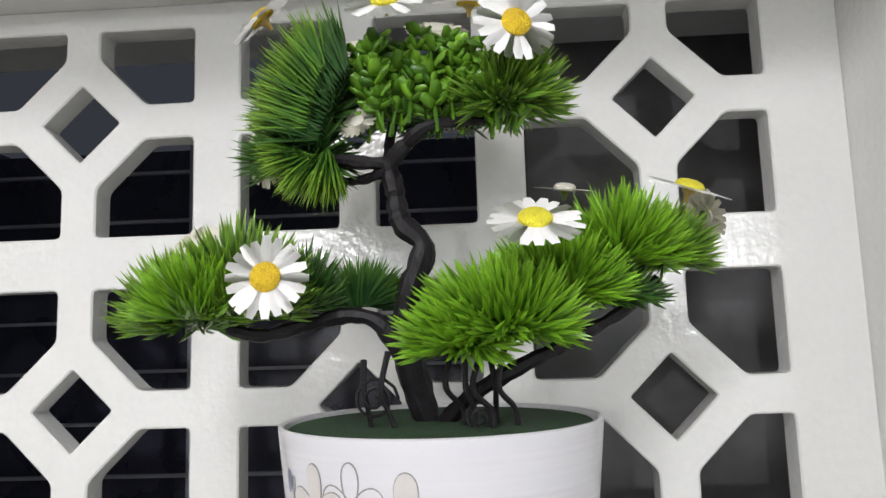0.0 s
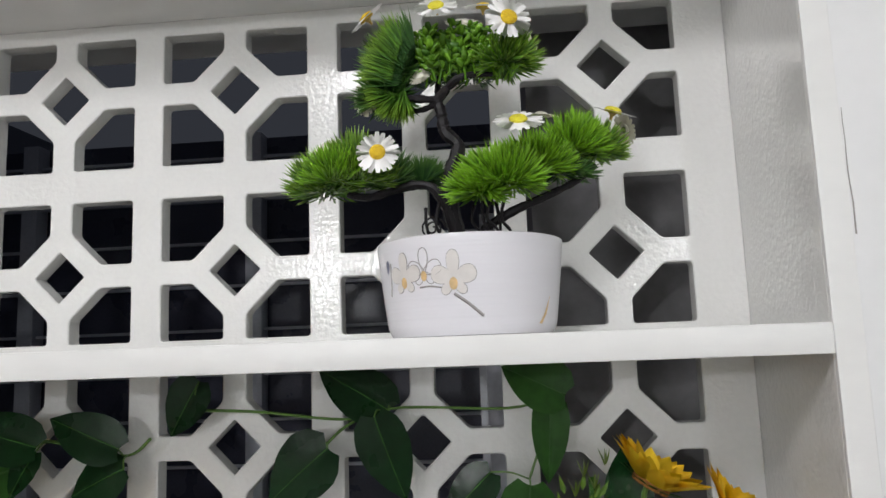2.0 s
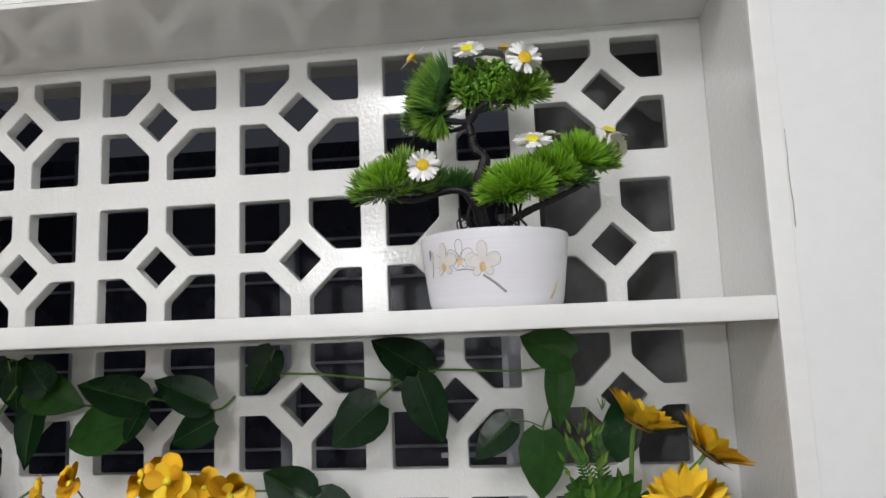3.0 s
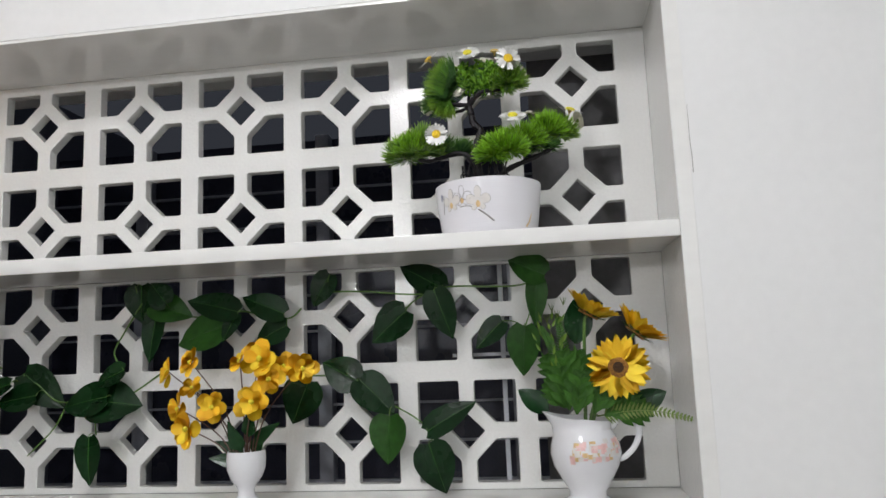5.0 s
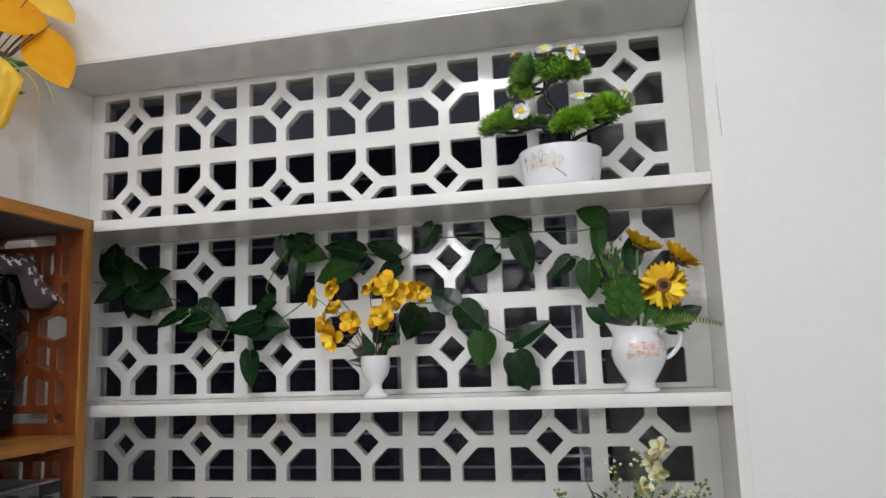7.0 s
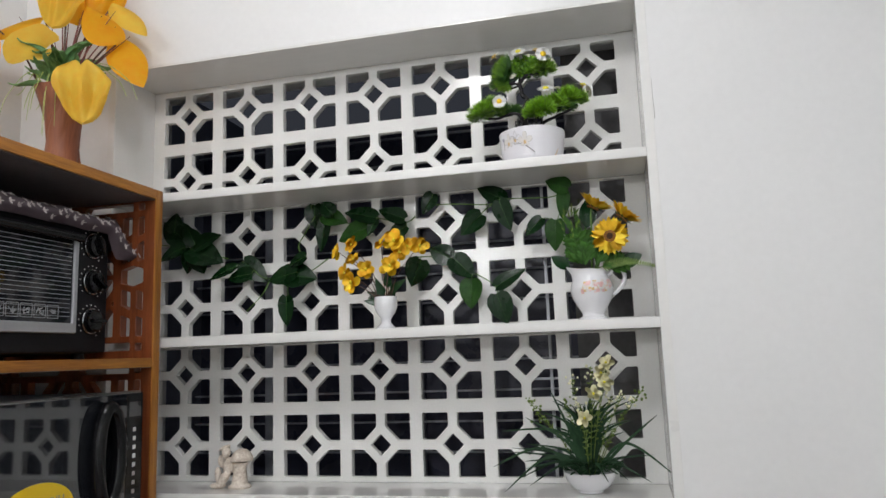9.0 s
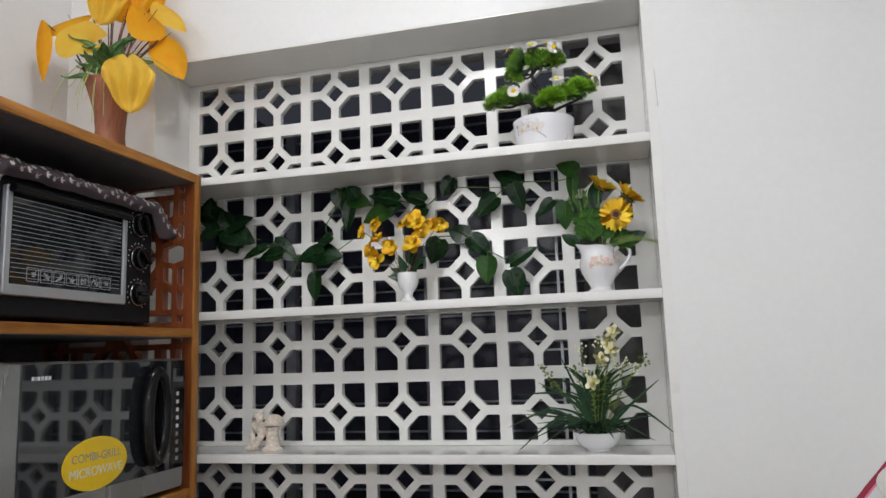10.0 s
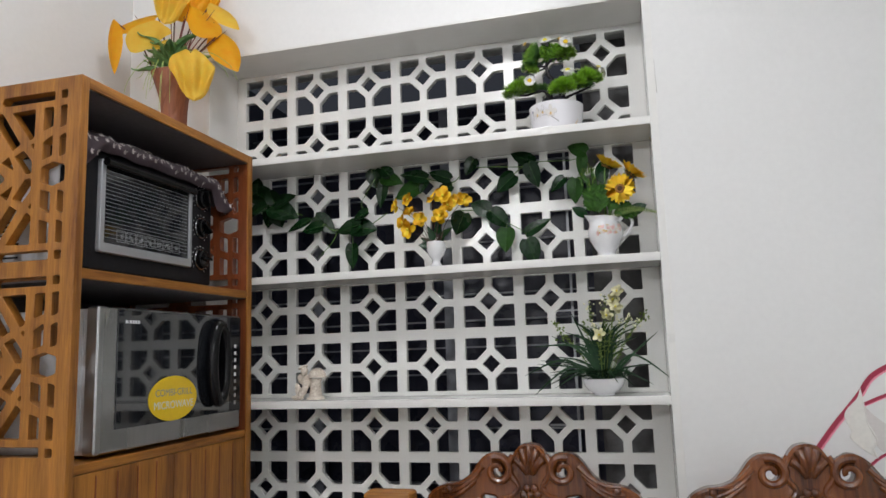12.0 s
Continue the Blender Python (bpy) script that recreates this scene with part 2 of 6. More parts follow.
def part(name, bm, material, parent, label="", smooth=35):
    return finish(name, bm, material, parent, label, smooth)


def piece(name, mesh, m, parent):
    """One of many alike pieces: an object of its own on a shared mesh."""
    ob = new(name, mesh)
    ob.parent = parent
    ob.matrix_basis = m
    return ob


def petal_mesh(name, length, width, material, cup, droop, n, tip, thick=0.0004, blunt=0.03):
    """The shared mesh of a flower's petals."""
    bm = petal(bmesh.new(), Matrix.Identity(4), length, width, cup, droop, n, tip, blunt=blunt)
    bmesh.ops.solidify(bm, geom=list(bm.faces), thickness=thick)
    bmesh.ops.recalc_face_normals(bm, faces=bm.faces)
    for f in bm.faces:
        f.smooth = True
    for e in bm.edges:
        e.smooth = len(e.link_faces) == 2 and e.calc_face_angle(3) < radians(50)
    me = bpy.data.meshes.new(name)
    bm.to_mesh(me)
    bm.free()
    me.materials.append(material)
    return me


def thing(name, at, label, category, group="", turn=0.0):
    ob = new(name)
    ob.empty_display_size = 0.05
    ob.matrix_basis = pose(*at, 0, 0, turn)
    return tagged(ob, label, category, group)


def box(bm, x0, x1, y0, y1, z0, z1, bevel=0.0, segments=2):
    made = bmesh.ops.create_cube(bm, size=1, matrix=Matrix.Translation(((x0 + x1) / 2, (y0 + y1) / 2, (z0 + z1) / 2)) @ Matrix.Diagonal((abs(x1 - x0), abs(y1 - y0), abs(z1 - z0), 1)))
    if bevel:
        edges = list({e for v in made["verts"] for e in v.link_edges})
        bmesh.ops.bevel(bm, geom=edges, offset=bevel, segments=segments, affect="EDGES", profile=0.6)
    return bm


def boxed(*args, **kw):
    return box(bmesh.new(), *args, **kw)


def lathe(bm, profile, n=40, at=(0, 0, 0), warp=None):
    """A turned shape from (radius, height) pairs."""
    rings = []
    for r, z in profile:
        ring = []
        for i in range(n):
            a = 2 * math.pi * i / n
            p = Vector((r * math.cos(a), r * math.sin(a), z))
            if warp:
                p = warp(p, a)
            ring.append(bm.verts.new(p + Vector(at)))
        rings.append(ring)
    for a, b in zip(rings, rings[1:]):
        for i in range(n):
            bm.faces.new((a[i], a[(i + 1) % n], b[(i + 1) % n], b[i]))
    bm.faces.new(rings[0])
    bm.faces.new(rings[-1])
    return bm


def smooth_line(pts, n=6):
    """A smooth line through the points."""
    pts = [Vector(p) for p in pts]
    out = []
    for i in range(len(pts) - 1):
        p0, p1, p2, p3 = pts[max(i - 1, 0)], pts[i], pts[i + 1], pts[min(i + 2, len(pts) - 1)]
        for k in range(n):
            t = k / n
            out.append(0.5 * ((2 * p1) + (p2 - p0) * t + (2 * p0 - 5 * p1 + 4 * p2 - p3) * t * t + (3 * p1 - p0 - 3 * p2 + p3) * t ** 3))
    return out + [pts[-1]]


def tube(bm, pts, r0, r1=None, n=6, knots=0.0, rng=None, closed=False):
    """A round rod along a line, from one radius to another."""
    r1 = r0 if r1 is None else r1
    rings, last = [], None
    count = len(pts)
    for i, p in enumerate(pts):
        if closed:
            d = (pts[(i + 1) % count] - pts[i - 1]).normalized()
        else:
            d = (pts[min(i + 1, count - 1)] - pts[max(i - 1, 0)]).normalized()
        if last is None:
            last = d.orthogonal().normalized()
        u = (last - d * last.dot(d))
        u = u.normalized() if u.length > 1e-6 else d.orthogonal().normalized()
        last, v = u, d.cross(u)
        r = r0 + (r1 - r0) * i / max(1, count - 1)
        if knots:
            r *= 1 + knots * (rng.random() - 0.5)
        rings.append([bm.verts.new(p + (u * math.cos(2 * math.pi * k / n) + v * math.sin(2 * math.pi * k / n)) * r) for k in range(n)])
    pairs = list(zip(rings, rings[1:])) + ([(rings[-1], rings[0])] if closed else [])
    for a, b in pairs:
        for k in range(n):
            bm.faces.new((a[k], a[(k + 1) % n], b[(k + 1) % n], b[k]))
    if not closed:
        bm.faces.new(rings[0])
        bm.faces.new(rings[-1])
    return bm


def rounded(pts, r, n=3):
    """A polygon with its corners rounded."""
    out, c = [], len(pts)
    for i in range(c):
        p, a, b = (Vector(q) for q in (pts[i], pts[i - 1], pts[(i + 1) % c]))
        da, db = a - p, b - p
        s = min(r, 0.45 * da.length, 0.45 * db.length)
        p0, p1 = p + da.normalized() * s, p + db.normalized() * s
        for k in range(n + 1):
            t = k / n
            out.append(p0 * (1 - t) ** 2 + p * 2 * t * (1 - t) + p1 * t * t)
    return out


def area(loop):
    return sum(a.x * b.y - b.x * a.y for a, b in zip(loop, loop[1:] + loop[:1])) / 2


def offset(loop, d):
    """The loop moved outwards by d (it runs counter-clockwise)."""
    out, n = [], len(loop)
    for i in range(n):
        e0, e1 = (loop[i] - loop[i - 1]), (loop[(i + 1) % n] - loop[i])
        n0, n1 = Vector((e0.y, -e0.x)), Vector((e1.y, -e1.x))
        m = n0.normalized() + n1.normalized()
        m = m.normalized() if m.length > 1e-6 else n0.normalized()
        out.append(loop[i] + m * d)
    return out


def plate(bm, outer, holes, thick, place, bevel=0.001, rim=True):
    """A flat board with holes; place(u, v, w) puts it into space, w from 0 (front) to thick."""
    loops = []
    for k, loop in enumerate([outer] + holes):
        loop = [Vector((p[0], p[1])) for p in loop]
        if area(loop) < 0:
            loop.reverse()
        loops.append((loop, offset(loop, -bevel if k == 0 else bevel)))
    front = [[bm.verts.new(place(p.x, p.y, 0)) for p in inner] for _, inner in loops]
    lip = [[bm.verts.new(place(p.x, p.y, bevel)) for p in loop] for loop, _ in loops]
    back = [[bm.verts.new(place(p.x, p.y, thick)) for p in loop] for loop, _ in loops]
    for layer, which in ((front, 1), (back, 0)):
        flat = [v for ring in layer for v in ring]
        for tri in tessellate_polygon([[p.to_3d() for p in pair[which]] for pair in loops]):
            try:
                bm.faces.new([flat[i] for i in tri])
            except ValueError:
                pass
    for a, b in list(zip(front, lip)) + list(zip(lip, back)):
        start = 0 if rim or a is not front[0] and a is not lip[0] else None
        if start is None:
            continue
        for i in range(len(a)):
            j = (i + 1) % len(a)
            bm.faces.new((a[i], a[j], b[j], b[i]))
    return bm


def petal(bm, m, length, width, cup=0.15, droop=0.1, n=5, tip=0.5, fold=0.0, blunt=0.03):
    """A leaf or petal from the origin along x, its face up along z, put into place by m."""
    rows = []
    for i in range(n + 1):
        t = i / n
        half = width / 2 * (math.sin(math.pi * min(1, t ** tip * 0.98 + 0.02)) ** (0.8 if blunt < 0.1 else 0.45) if i < n else blunt)
        if i == 0:
            half = width * 0.06
        z = -droop * length * t * t
        row = []
        for s in (-1, -0.5, 0, 0.5, 1):
            row.append((length * t, half * s, z + cup * half * s * s - fold * half * (1 - abs(s))))
        rows.append(row)
    up = [[bm.verts.new(m @ Vector(p)) for p in row] for row in rows]
    for a, b in zip(up, up[1:]):
        for k in range(4):
            bm.faces.new((a[k], a[k + 1], b[k + 1], b[k]))
    return bm


def aim(at, direction, up=(0, 0, 1), roll=0.0):
    """A matrix whose x axis runs along the direction and whose z axis lies near up."""
    x = Vector(direction).normalized()
    y = Vector(up).cross(x)
    y = y.normalized() if y.length > 1e-4 else x.orthogonal().normalized()
    z = x.cross(y)
    m = Matrix((x, y, z)).transposed().to_4x4()
    m = m @ Matrix.Rotation(radians(roll), 4, "X")
    m.translation = Vector(at)
    return m


# ---- the room ----
LEFT, RIGHT, TOP, FRONT = -0.72, 0.735, 2.376, -0.18
EDGE = 0.022
WEST, EAST, SOUTH, HIGH = -1.045, 3.4, -7.0, 2.95

tagged(finish("floor", boxed(WEST - 0.1, EAST + 0.1, SOUTH - 0.1, 0.1, -0.1, 0), M_FLOOR), "dark polished floor of the dining room", "floor", kind="structure")
tagged(finish("ceiling", boxed(WEST - 0.1, EAST + 0.1, SOUTH - 0.1, FRONT + 0.35, HIGH, HIGH + 0.1), M_CEIL), "plain white painted ceiling", "ceiling", kind="structure")
bm = bmesh.new()
box(bm, WEST, LEFT - EDGE, FRONT, 0.12, 0, HIGH)
box(bm, RIGHT + EDGE, EAST, FRONT, 0.12, 0, HIGH)
box(bm, LEFT - EDGE, RIGHT + EDGE, FRONT, 0.12, TOP + 0.006, HIGH)
box(bm, LEFT - EDGE, RIGHT + EDGE, FRONT, 0.12, 0, 0.78)
tagged(finish("wall_north", bm, M_WALL), "smooth white painted wall with a deep recess", "wall", kind="structure")
for name, dims in (("wall_west", (WEST - 0.1, WEST, SOUTH, 0.12, 0, HIGH)), ("wall_east", (EAST, EAST + 0.1, SOUTH, 0.12, 0, HIGH)), ("wall_south", (WEST - 0.1, EAST + 0.1, SOUTH - 0.1, SOUTH, 0, HIGH))):
    tagged(finish(name, boxed(*dims), M_WALL), "smooth white painted wall", "wall", kind="structure")

# boards that line the recess
lining = thing("recess_lining", (0, 0, 0.78), "glossy white boards lining the wall recess", "trim")
lining["kind"] = "structure"
Z = -0.78
part("jamb_edge", boxed(RIGHT, RIGHT + EDGE - 0.0001, FRONT - 0.0006, FRONT + 0.0038, 0.78 + Z, TOP + Z, bevel=0.0008), M_SATIN, lining)
part("jamb_edge", boxed(LEFT - EDGE + 0.0001, LEFT, FRONT - 0.0006, FRONT + 0.0038, 0.78 + Z, TOP + Z, bevel=0.0008), M_SATIN, lining)
part("jamb_board", boxed(RIGHT, RIGHT + EDGE - 0.0001, FRONT + 0.004, 0.03, 0.78 + Z, TOP + Z, bevel=0.0012), M_GLOSS, lining)
part("jamb_board", boxed(LEFT - EDGE + 0.0001, LEFT, FRONT + 0.004, 0.03, 0.78 + Z, TOP + Z, bevel=0.0012), M_GLOSS, lining)
part("head_board", boxed(LEFT - EDGE + 0.001, RIGHT + EDGE - 0.0001, FRONT + 0.0008, 0.03, TOP + Z, TOP + 0.0059 + Z, bevel=0.0006), M_GLOSS_SMOOTH, lining)

# the hairline crack beside the recess
bm = bmesh.new()
rng = random.Random(4)
tube(bm, [Vector((RIGHT + EDGE + 0.001 + 0.0015 * rng.random(), FRONT - 0.0005, z)) for z in np.linspace(2.17, 2.07, 9)], 0.0003, 0.0007, 5)
tagged(part("wall_crack", bm, M_CRACK, None), "thin dark crack in the white paint beside the recess", "crack", kind="structure")

# ---- lattice screen: pierced panels between the shelves ----

HALF, RIB, DIAG, DIAMOND = 0.083, 0.0128, 0.0605, 0.0285


def cell_holes(cx, cz, low, high, shift):
    """The five openings of one cell: four cut corners and a diamond."""
    holes = []
    for sx in (-1, 1):
        for sz in (-1, 1):
            a, b = RIB, HALF
            x_in, x_out = cx + shift + sx * a, cx + sx * b
            z_in, z_out = cz + sz * a, min(max(cz + sz * b, low), high)
            cut_x = cx + shift + sx * (DIAG - a)
            cut_z = cz + sz * (DIAG - a)
            loop = [(x_in, z_out), (x_out, z_out), (x_out, z_in), (cut_x, z_in), (x_in, cut_z)]
            holes.append(rounded(loop, 0.0035, 2))
    c = (cx + shift, cz)
    holes.append(rounded([(c[0] - DIAMOND, c[1]), (c[0], c[1] - DIAMOND), (c[0] + DIAMOND, c[1]), (c[0], c[1] + DIAMOND)], 0.002, 2))
    return holes


screen = thing("lattice_screen", (0, 0, 0.78), "glossy white lattice screen pierced with diamonds and cut corners", "screen")
screen["kind"] = "structure"
BAYS = [(2.289, 2.086, 2.004, TOP, 2.012, 2.358), (1.899, 1.698, 1.604, 1.981, 1.612, 1.976), (1.502, 1.301, 1.204, 1.581, 1.217, 1.577), (1.109, 0.910, 0.804, 1.181, 0.824, 1.177)]
for up, down, z0, z1, low, high in BAYS:
    bm = bmesh.new()
    holes = []
    for c in range(7):
        for cz in (up, down):
            holes += cell_holes((c - 3) * 0.2, cz, low, high, 0.007 if c == 6 else 0.0)
    outer = [(LEFT, z0), (RIGHT, z0), (RIGHT, z1), (LEFT, z1)]
    plate(bm, outer, holes, 0.02, lambda u, v, w: Vector((u, w, v - 0.78)), 0.0012)
    part("panel", bm, M_GLOSS, screen, smooth=30)

# ---- shelves ----
for z in (2.004, 1.604, 1.204, 0.804):
    ob = thing("wall_shelf", (0, 0, z), "glossy white painted shelf board across the recess", "shelf", "recess shelves")
    part("board", boxed(LEFT + 0.0005, RIGHT - 0.0005, FRONT + 0.004, -0.0005, -0.023, 0, bevel=0.0006), M_GLOSS_SMOOTH, ob)
    part("front_lipping", boxed(LEFT + 0.0005, RIGHT - 0.0005, FRONT - 0.002, FRONT + 0.0038, -0.0234, 0.0004, bevel=0.0016), M_SATIN, ob)

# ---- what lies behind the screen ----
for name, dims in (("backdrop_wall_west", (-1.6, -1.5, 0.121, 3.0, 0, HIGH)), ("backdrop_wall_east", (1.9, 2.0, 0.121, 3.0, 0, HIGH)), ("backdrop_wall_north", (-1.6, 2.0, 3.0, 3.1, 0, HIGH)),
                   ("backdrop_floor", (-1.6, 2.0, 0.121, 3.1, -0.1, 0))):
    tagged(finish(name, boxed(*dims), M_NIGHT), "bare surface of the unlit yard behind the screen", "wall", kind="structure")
pier = finish("wall_pier", boxed(0.53, 1.2, 0.17, 0.42, 0, HIGH - 0.001), M_PLASTER)
tagged(pier, "grey plastered pier close behind the screen", "wall", kind="structure")

window = thing("window_1", (0, 1.45, 0.3), "dark louvred night window with pale aluminium posts", "window")
window["kind"] = "structure"
part("glass", boxed(-1.49, 1.89, 0.05, 0.056, 0, 2.4), M_BLUEGLASS, window)
for x in (-1.06, -0.30, 1.22):
    part("post", boxed(x - 0.027, x + 0.027, -0.02, 0.04, 0, 2.4, bevel=0.004), M_ALU, window)
for k in range(17):
    z = 0.08 + 0.14 * k
    part("louvre_edge", boxed(-1.49, 1.89, 0.0, 0.014, z, z + 0.009), M_ALU, window)
strip = thing("window_grille", (0.462, 0.06, 0.8), "thin pale metal grille just behind the screen", "grille")
strip["kind"] = "structure"
part("upright", boxed(-0.004, 0.004, -0.004, 0.004, 0, 1.2), M_ALU, strip)
for z in (0.30, 0.66, 1.02):
    part("crossbar", boxed(-0.09, 0.060, -0.003, 0.003, z, z + 0.006), M_ALU, strip)

part("mullion", boxed(-0.016, 0.020, 0.582, 0.618, 0.0, 1.45, bevel=0.003), M_ALU, strip, "pale aluminium post")

# ---- lamps on the ceiling, out of view; their fittings are assumed ----
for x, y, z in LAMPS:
    lamp = thing("pendant_lamp", (x, y, HIGH), "unseen lamp, with an assumed white bulb holder on a short cord", "lamp", "pendant lamps")
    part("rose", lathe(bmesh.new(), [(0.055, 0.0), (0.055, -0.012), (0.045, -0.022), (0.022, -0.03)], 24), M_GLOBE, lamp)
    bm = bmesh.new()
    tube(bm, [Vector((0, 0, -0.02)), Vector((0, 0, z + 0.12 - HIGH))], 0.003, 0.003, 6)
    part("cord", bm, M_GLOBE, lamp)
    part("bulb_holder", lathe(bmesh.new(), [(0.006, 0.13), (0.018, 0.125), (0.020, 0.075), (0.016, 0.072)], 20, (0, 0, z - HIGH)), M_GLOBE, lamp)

# ---- cabinet with pierced sides ----
CAB_X, CAB_BACK, CAB_Y0, CAB_Y1, CAB_TOP = -0.53, -1.03, -0.976, -0.224, 1.997
cab = thing("kitchen_cabinet", ((CAB_X + CAB_BACK) / 2, (CAB_Y0 + CAB_Y1) / 2, 0), "teak-veneer kitchen cabinet with pierced lattice sides and open bays", "cabinet")
CX, CY = cab.location.x, cab.location.y


def fret_holes(zc):
    """Openings of one pierced field: slots near the edges and a star in the middle; s from the front edge, w from the field's middle."""
    mid = 0.25
    quarter = [
        [(0.034, 0.176), (0.052, 0.176), (0.052, 0.196), (0.034, 0.196)],
        [(0.069, 0.174), (0.212, 0.174), (0.220, 0.184), (0.212, 0.195), (0.069, 0.195)],
        [(0.034, 0.112), (0.052, 0.106), (0.052, 0.158), (0.034, 0.160)],
        [(0.034, 0.043), (0.052, 0.038), (0.052, 0.086), (0.034, 0.093)],
        [(0.071, 0.112), (0.098, 0.103), (0.098, 0.158), (0.071, 0.158)],
        [(0.071, 0.043), (0.098, 0.034), (0.098, 0.076), (0.071, 0.091)],
        [(0.122, 0.092), (0.134, 0.084), (0.188, 0.156), (0.122, 0.158)],
        [(0.122, 0.062), (0.131, 0.072), (0.122, 0.078)],
        [(0.160, 0.078), (0.182, 0.064), (0.238, 0.142), (0.238, 0.158), (0.216, 0.158)],
        [(0.126, 0.006), (0.142, 0.006), (0.176, 0.050), (0.150, 0.062), (0.126, 0.034)],
        [(0.176, 0.018), (0.212, 0.038), (0.190, 0.052)],
    ]
    loops = []
    for q in quarter:
        for su in (0, 1):
            for sw in (1, -1):
                loops.append(rounded([((2 * mid - s) if su else s, zc + sw * w) for s, w in q], 0.004, 2))
    for su in (0, 1):
        loops.append(rounded([((2 * mid - s) if su else s, zc + w) for s, w in [(0.034, -0.018), (0.066, -0.028), (0.099, -0.018), (0.099, 0.018), (0.066, 0.028), (0.034, 0.018)]], 0.004, 2))
    loops.append(rounded([(mid - 0.05, zc), (mid, zc - 0.045), (mid + 0.05, zc), (mid, zc + 0.045)], 0.004, 2))
    return loops


SIDE_T = 0.024
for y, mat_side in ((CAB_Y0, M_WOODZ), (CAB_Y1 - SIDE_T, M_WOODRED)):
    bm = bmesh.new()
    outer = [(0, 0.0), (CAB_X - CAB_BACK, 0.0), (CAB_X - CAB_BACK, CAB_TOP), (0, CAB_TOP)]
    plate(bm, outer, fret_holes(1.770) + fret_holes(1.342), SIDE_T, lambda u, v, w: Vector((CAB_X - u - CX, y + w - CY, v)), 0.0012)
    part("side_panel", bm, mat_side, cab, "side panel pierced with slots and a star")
    part("edge_strip", boxed(CAB_X - 0.0005 - CX, CAB_X + 0.004 - CX, (y if y == CAB_Y0 else y - 0.004) - CY, y + SIDE_T - CY, 0, CAB_TOP, bevel=0.0015), M_WOODZ, cab)
IN0, IN1 = CAB_Y0 + SIDE_T - CY, CAB_Y1 - SIDE_T - CY
part("top", boxed(CAB_BACK - CX, CAB_X - 0.001 - CX, IN0, IN1, CAB_TOP - 0.024, CAB_TOP, bevel=0.001), M_WOODY, cab)
part("top_edge", boxed(CAB_X - 0.0008 - CX, CAB_X + 0.004 - CX, IN0, IN1 - 0.004, CAB_TOP - 0.026, CAB_TOP, bevel=0.0015), M_WOODY, cab)
part("shelf", boxed(CAB_BACK - CX, CAB_X - 0.001 - CX, IN0, IN1, 1.533, 1.552, bevel=0.001), M_WOODY, cab)
part("shelf_edge", boxed(CAB_X - 0.0008 - CX, CAB_X + 0.003 - CX, IN0, IN1 - 0.004, 1.531, 1.554, bevel=0.0015), M_WOODY, cab)
part("shelf", boxed(CAB_BACK - CX, CAB_X - 0.001 - CX, IN0, IN1, 1.106, 1.126, bevel=0.001), M_WOODY, cab)
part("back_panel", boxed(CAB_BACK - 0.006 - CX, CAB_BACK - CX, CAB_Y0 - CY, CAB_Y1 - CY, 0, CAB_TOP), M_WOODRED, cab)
# bay shade put into colour: dark rail and added sheets over the inner faces
part("rail", boxed(CAB_BACK + 0.002 - CX, CAB_BACK + 0.014 - CX, IN0, IN1, 1.86, 1.95), M_BAY_SHADE, cab)
for z in (CAB_TOP - 0.0275, 1.5295):
    part("underside_shade", boxed(CAB_BACK + 0.001 - CX, CAB_X - 0.003 - CX, IN0 + 0.001, IN1 - 0.001, z, z + 0.0032), M_BAY_SHADE, cab, "dark sheet that puts the bay's shade into colour")
part("back_shade", boxed(CAB_BACK + 0.0005 - CX, CAB_BACK + 0.0018 - CX, IN0 + 0.001, IN1 - 0.001, 1.13, 1.968), M_BAY_SHADE, cab, "dark sheet that puts the bay's shade into colour")
n_doors = 2
for k in range(n_doors):
    span = (IN1 - IN0) / n_doors
    y0 = IN0 + span * k + 0.001
    door = part("door", boxed(CAB_X - 0.016 - CX, CAB_X - 0.001 - CX, y0, y0 + span - 0.002, 0.08, 1.104, bevel=0.0012), M_WOODZ, cab)
    for j in range(1, 5):
        yy = y0 + (span - 0.002) * j / 5
        part("groove_strip", boxed(CAB_X - 0.0012 - CX, CAB_X + 0.0006 - CX, yy - 0.0018, yy + 0.0018, 0.09, 1.095), M_WOODRED, door)
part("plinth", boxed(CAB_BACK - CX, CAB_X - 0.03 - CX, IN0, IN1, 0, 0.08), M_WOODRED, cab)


# ---- microwave ----
MX, MY0, MY1, MZ0, MZ1 = -0.537, -0.884, -0.266, 1.136, 1.474
MYC = (MY0 + MY1) / 2
micro = thing("microwave_oven", (MX - 0.2, MYC, 1.126), "silver combination microwave with a dark mirrored door, inside the cabinet", "microwave")


def mw(x0, x1, y0, y1, z0, z1, **kw):
    return boxed(x0 - MX + 0.2, x1 - MX + 0.2, y0 - MYC, y1 - MYC, z0 - 1.126, z1 - 1.126, **kw)


part("body", mw(-0.97, MX - 0.035, MY0 + 0.012, MY1 - 0.004, MZ0, MZ1 - 0.004, bevel=0.006), M_GREYBODY, micro)
for yy in (MY0 + 0.06, MY1 - 0.06):
    for xx in (-0.92, -0.62):
        part("foot", lathe(bmesh.new(), [(0.016, 0.0), (0.018, 0.004), (0.016, 0.011)], 16, (xx - MX + 0.2, yy - MYC, 0)), M_BLACK, micro)
front = part("door", mw(MX - 0.035, MX, MY0, MY1, MZ0, MZ1, bevel=0.009, segments=3), M_STEEL, micro, "brushed steel door")
part("glass", mw(MX - 0.002, MX + 0.0025, -0.820, -0.334, 1.188, MZ1 - 0.005, bevel=0.0012), M_MIRROR, front, "dark mirrored glass", smooth=None)
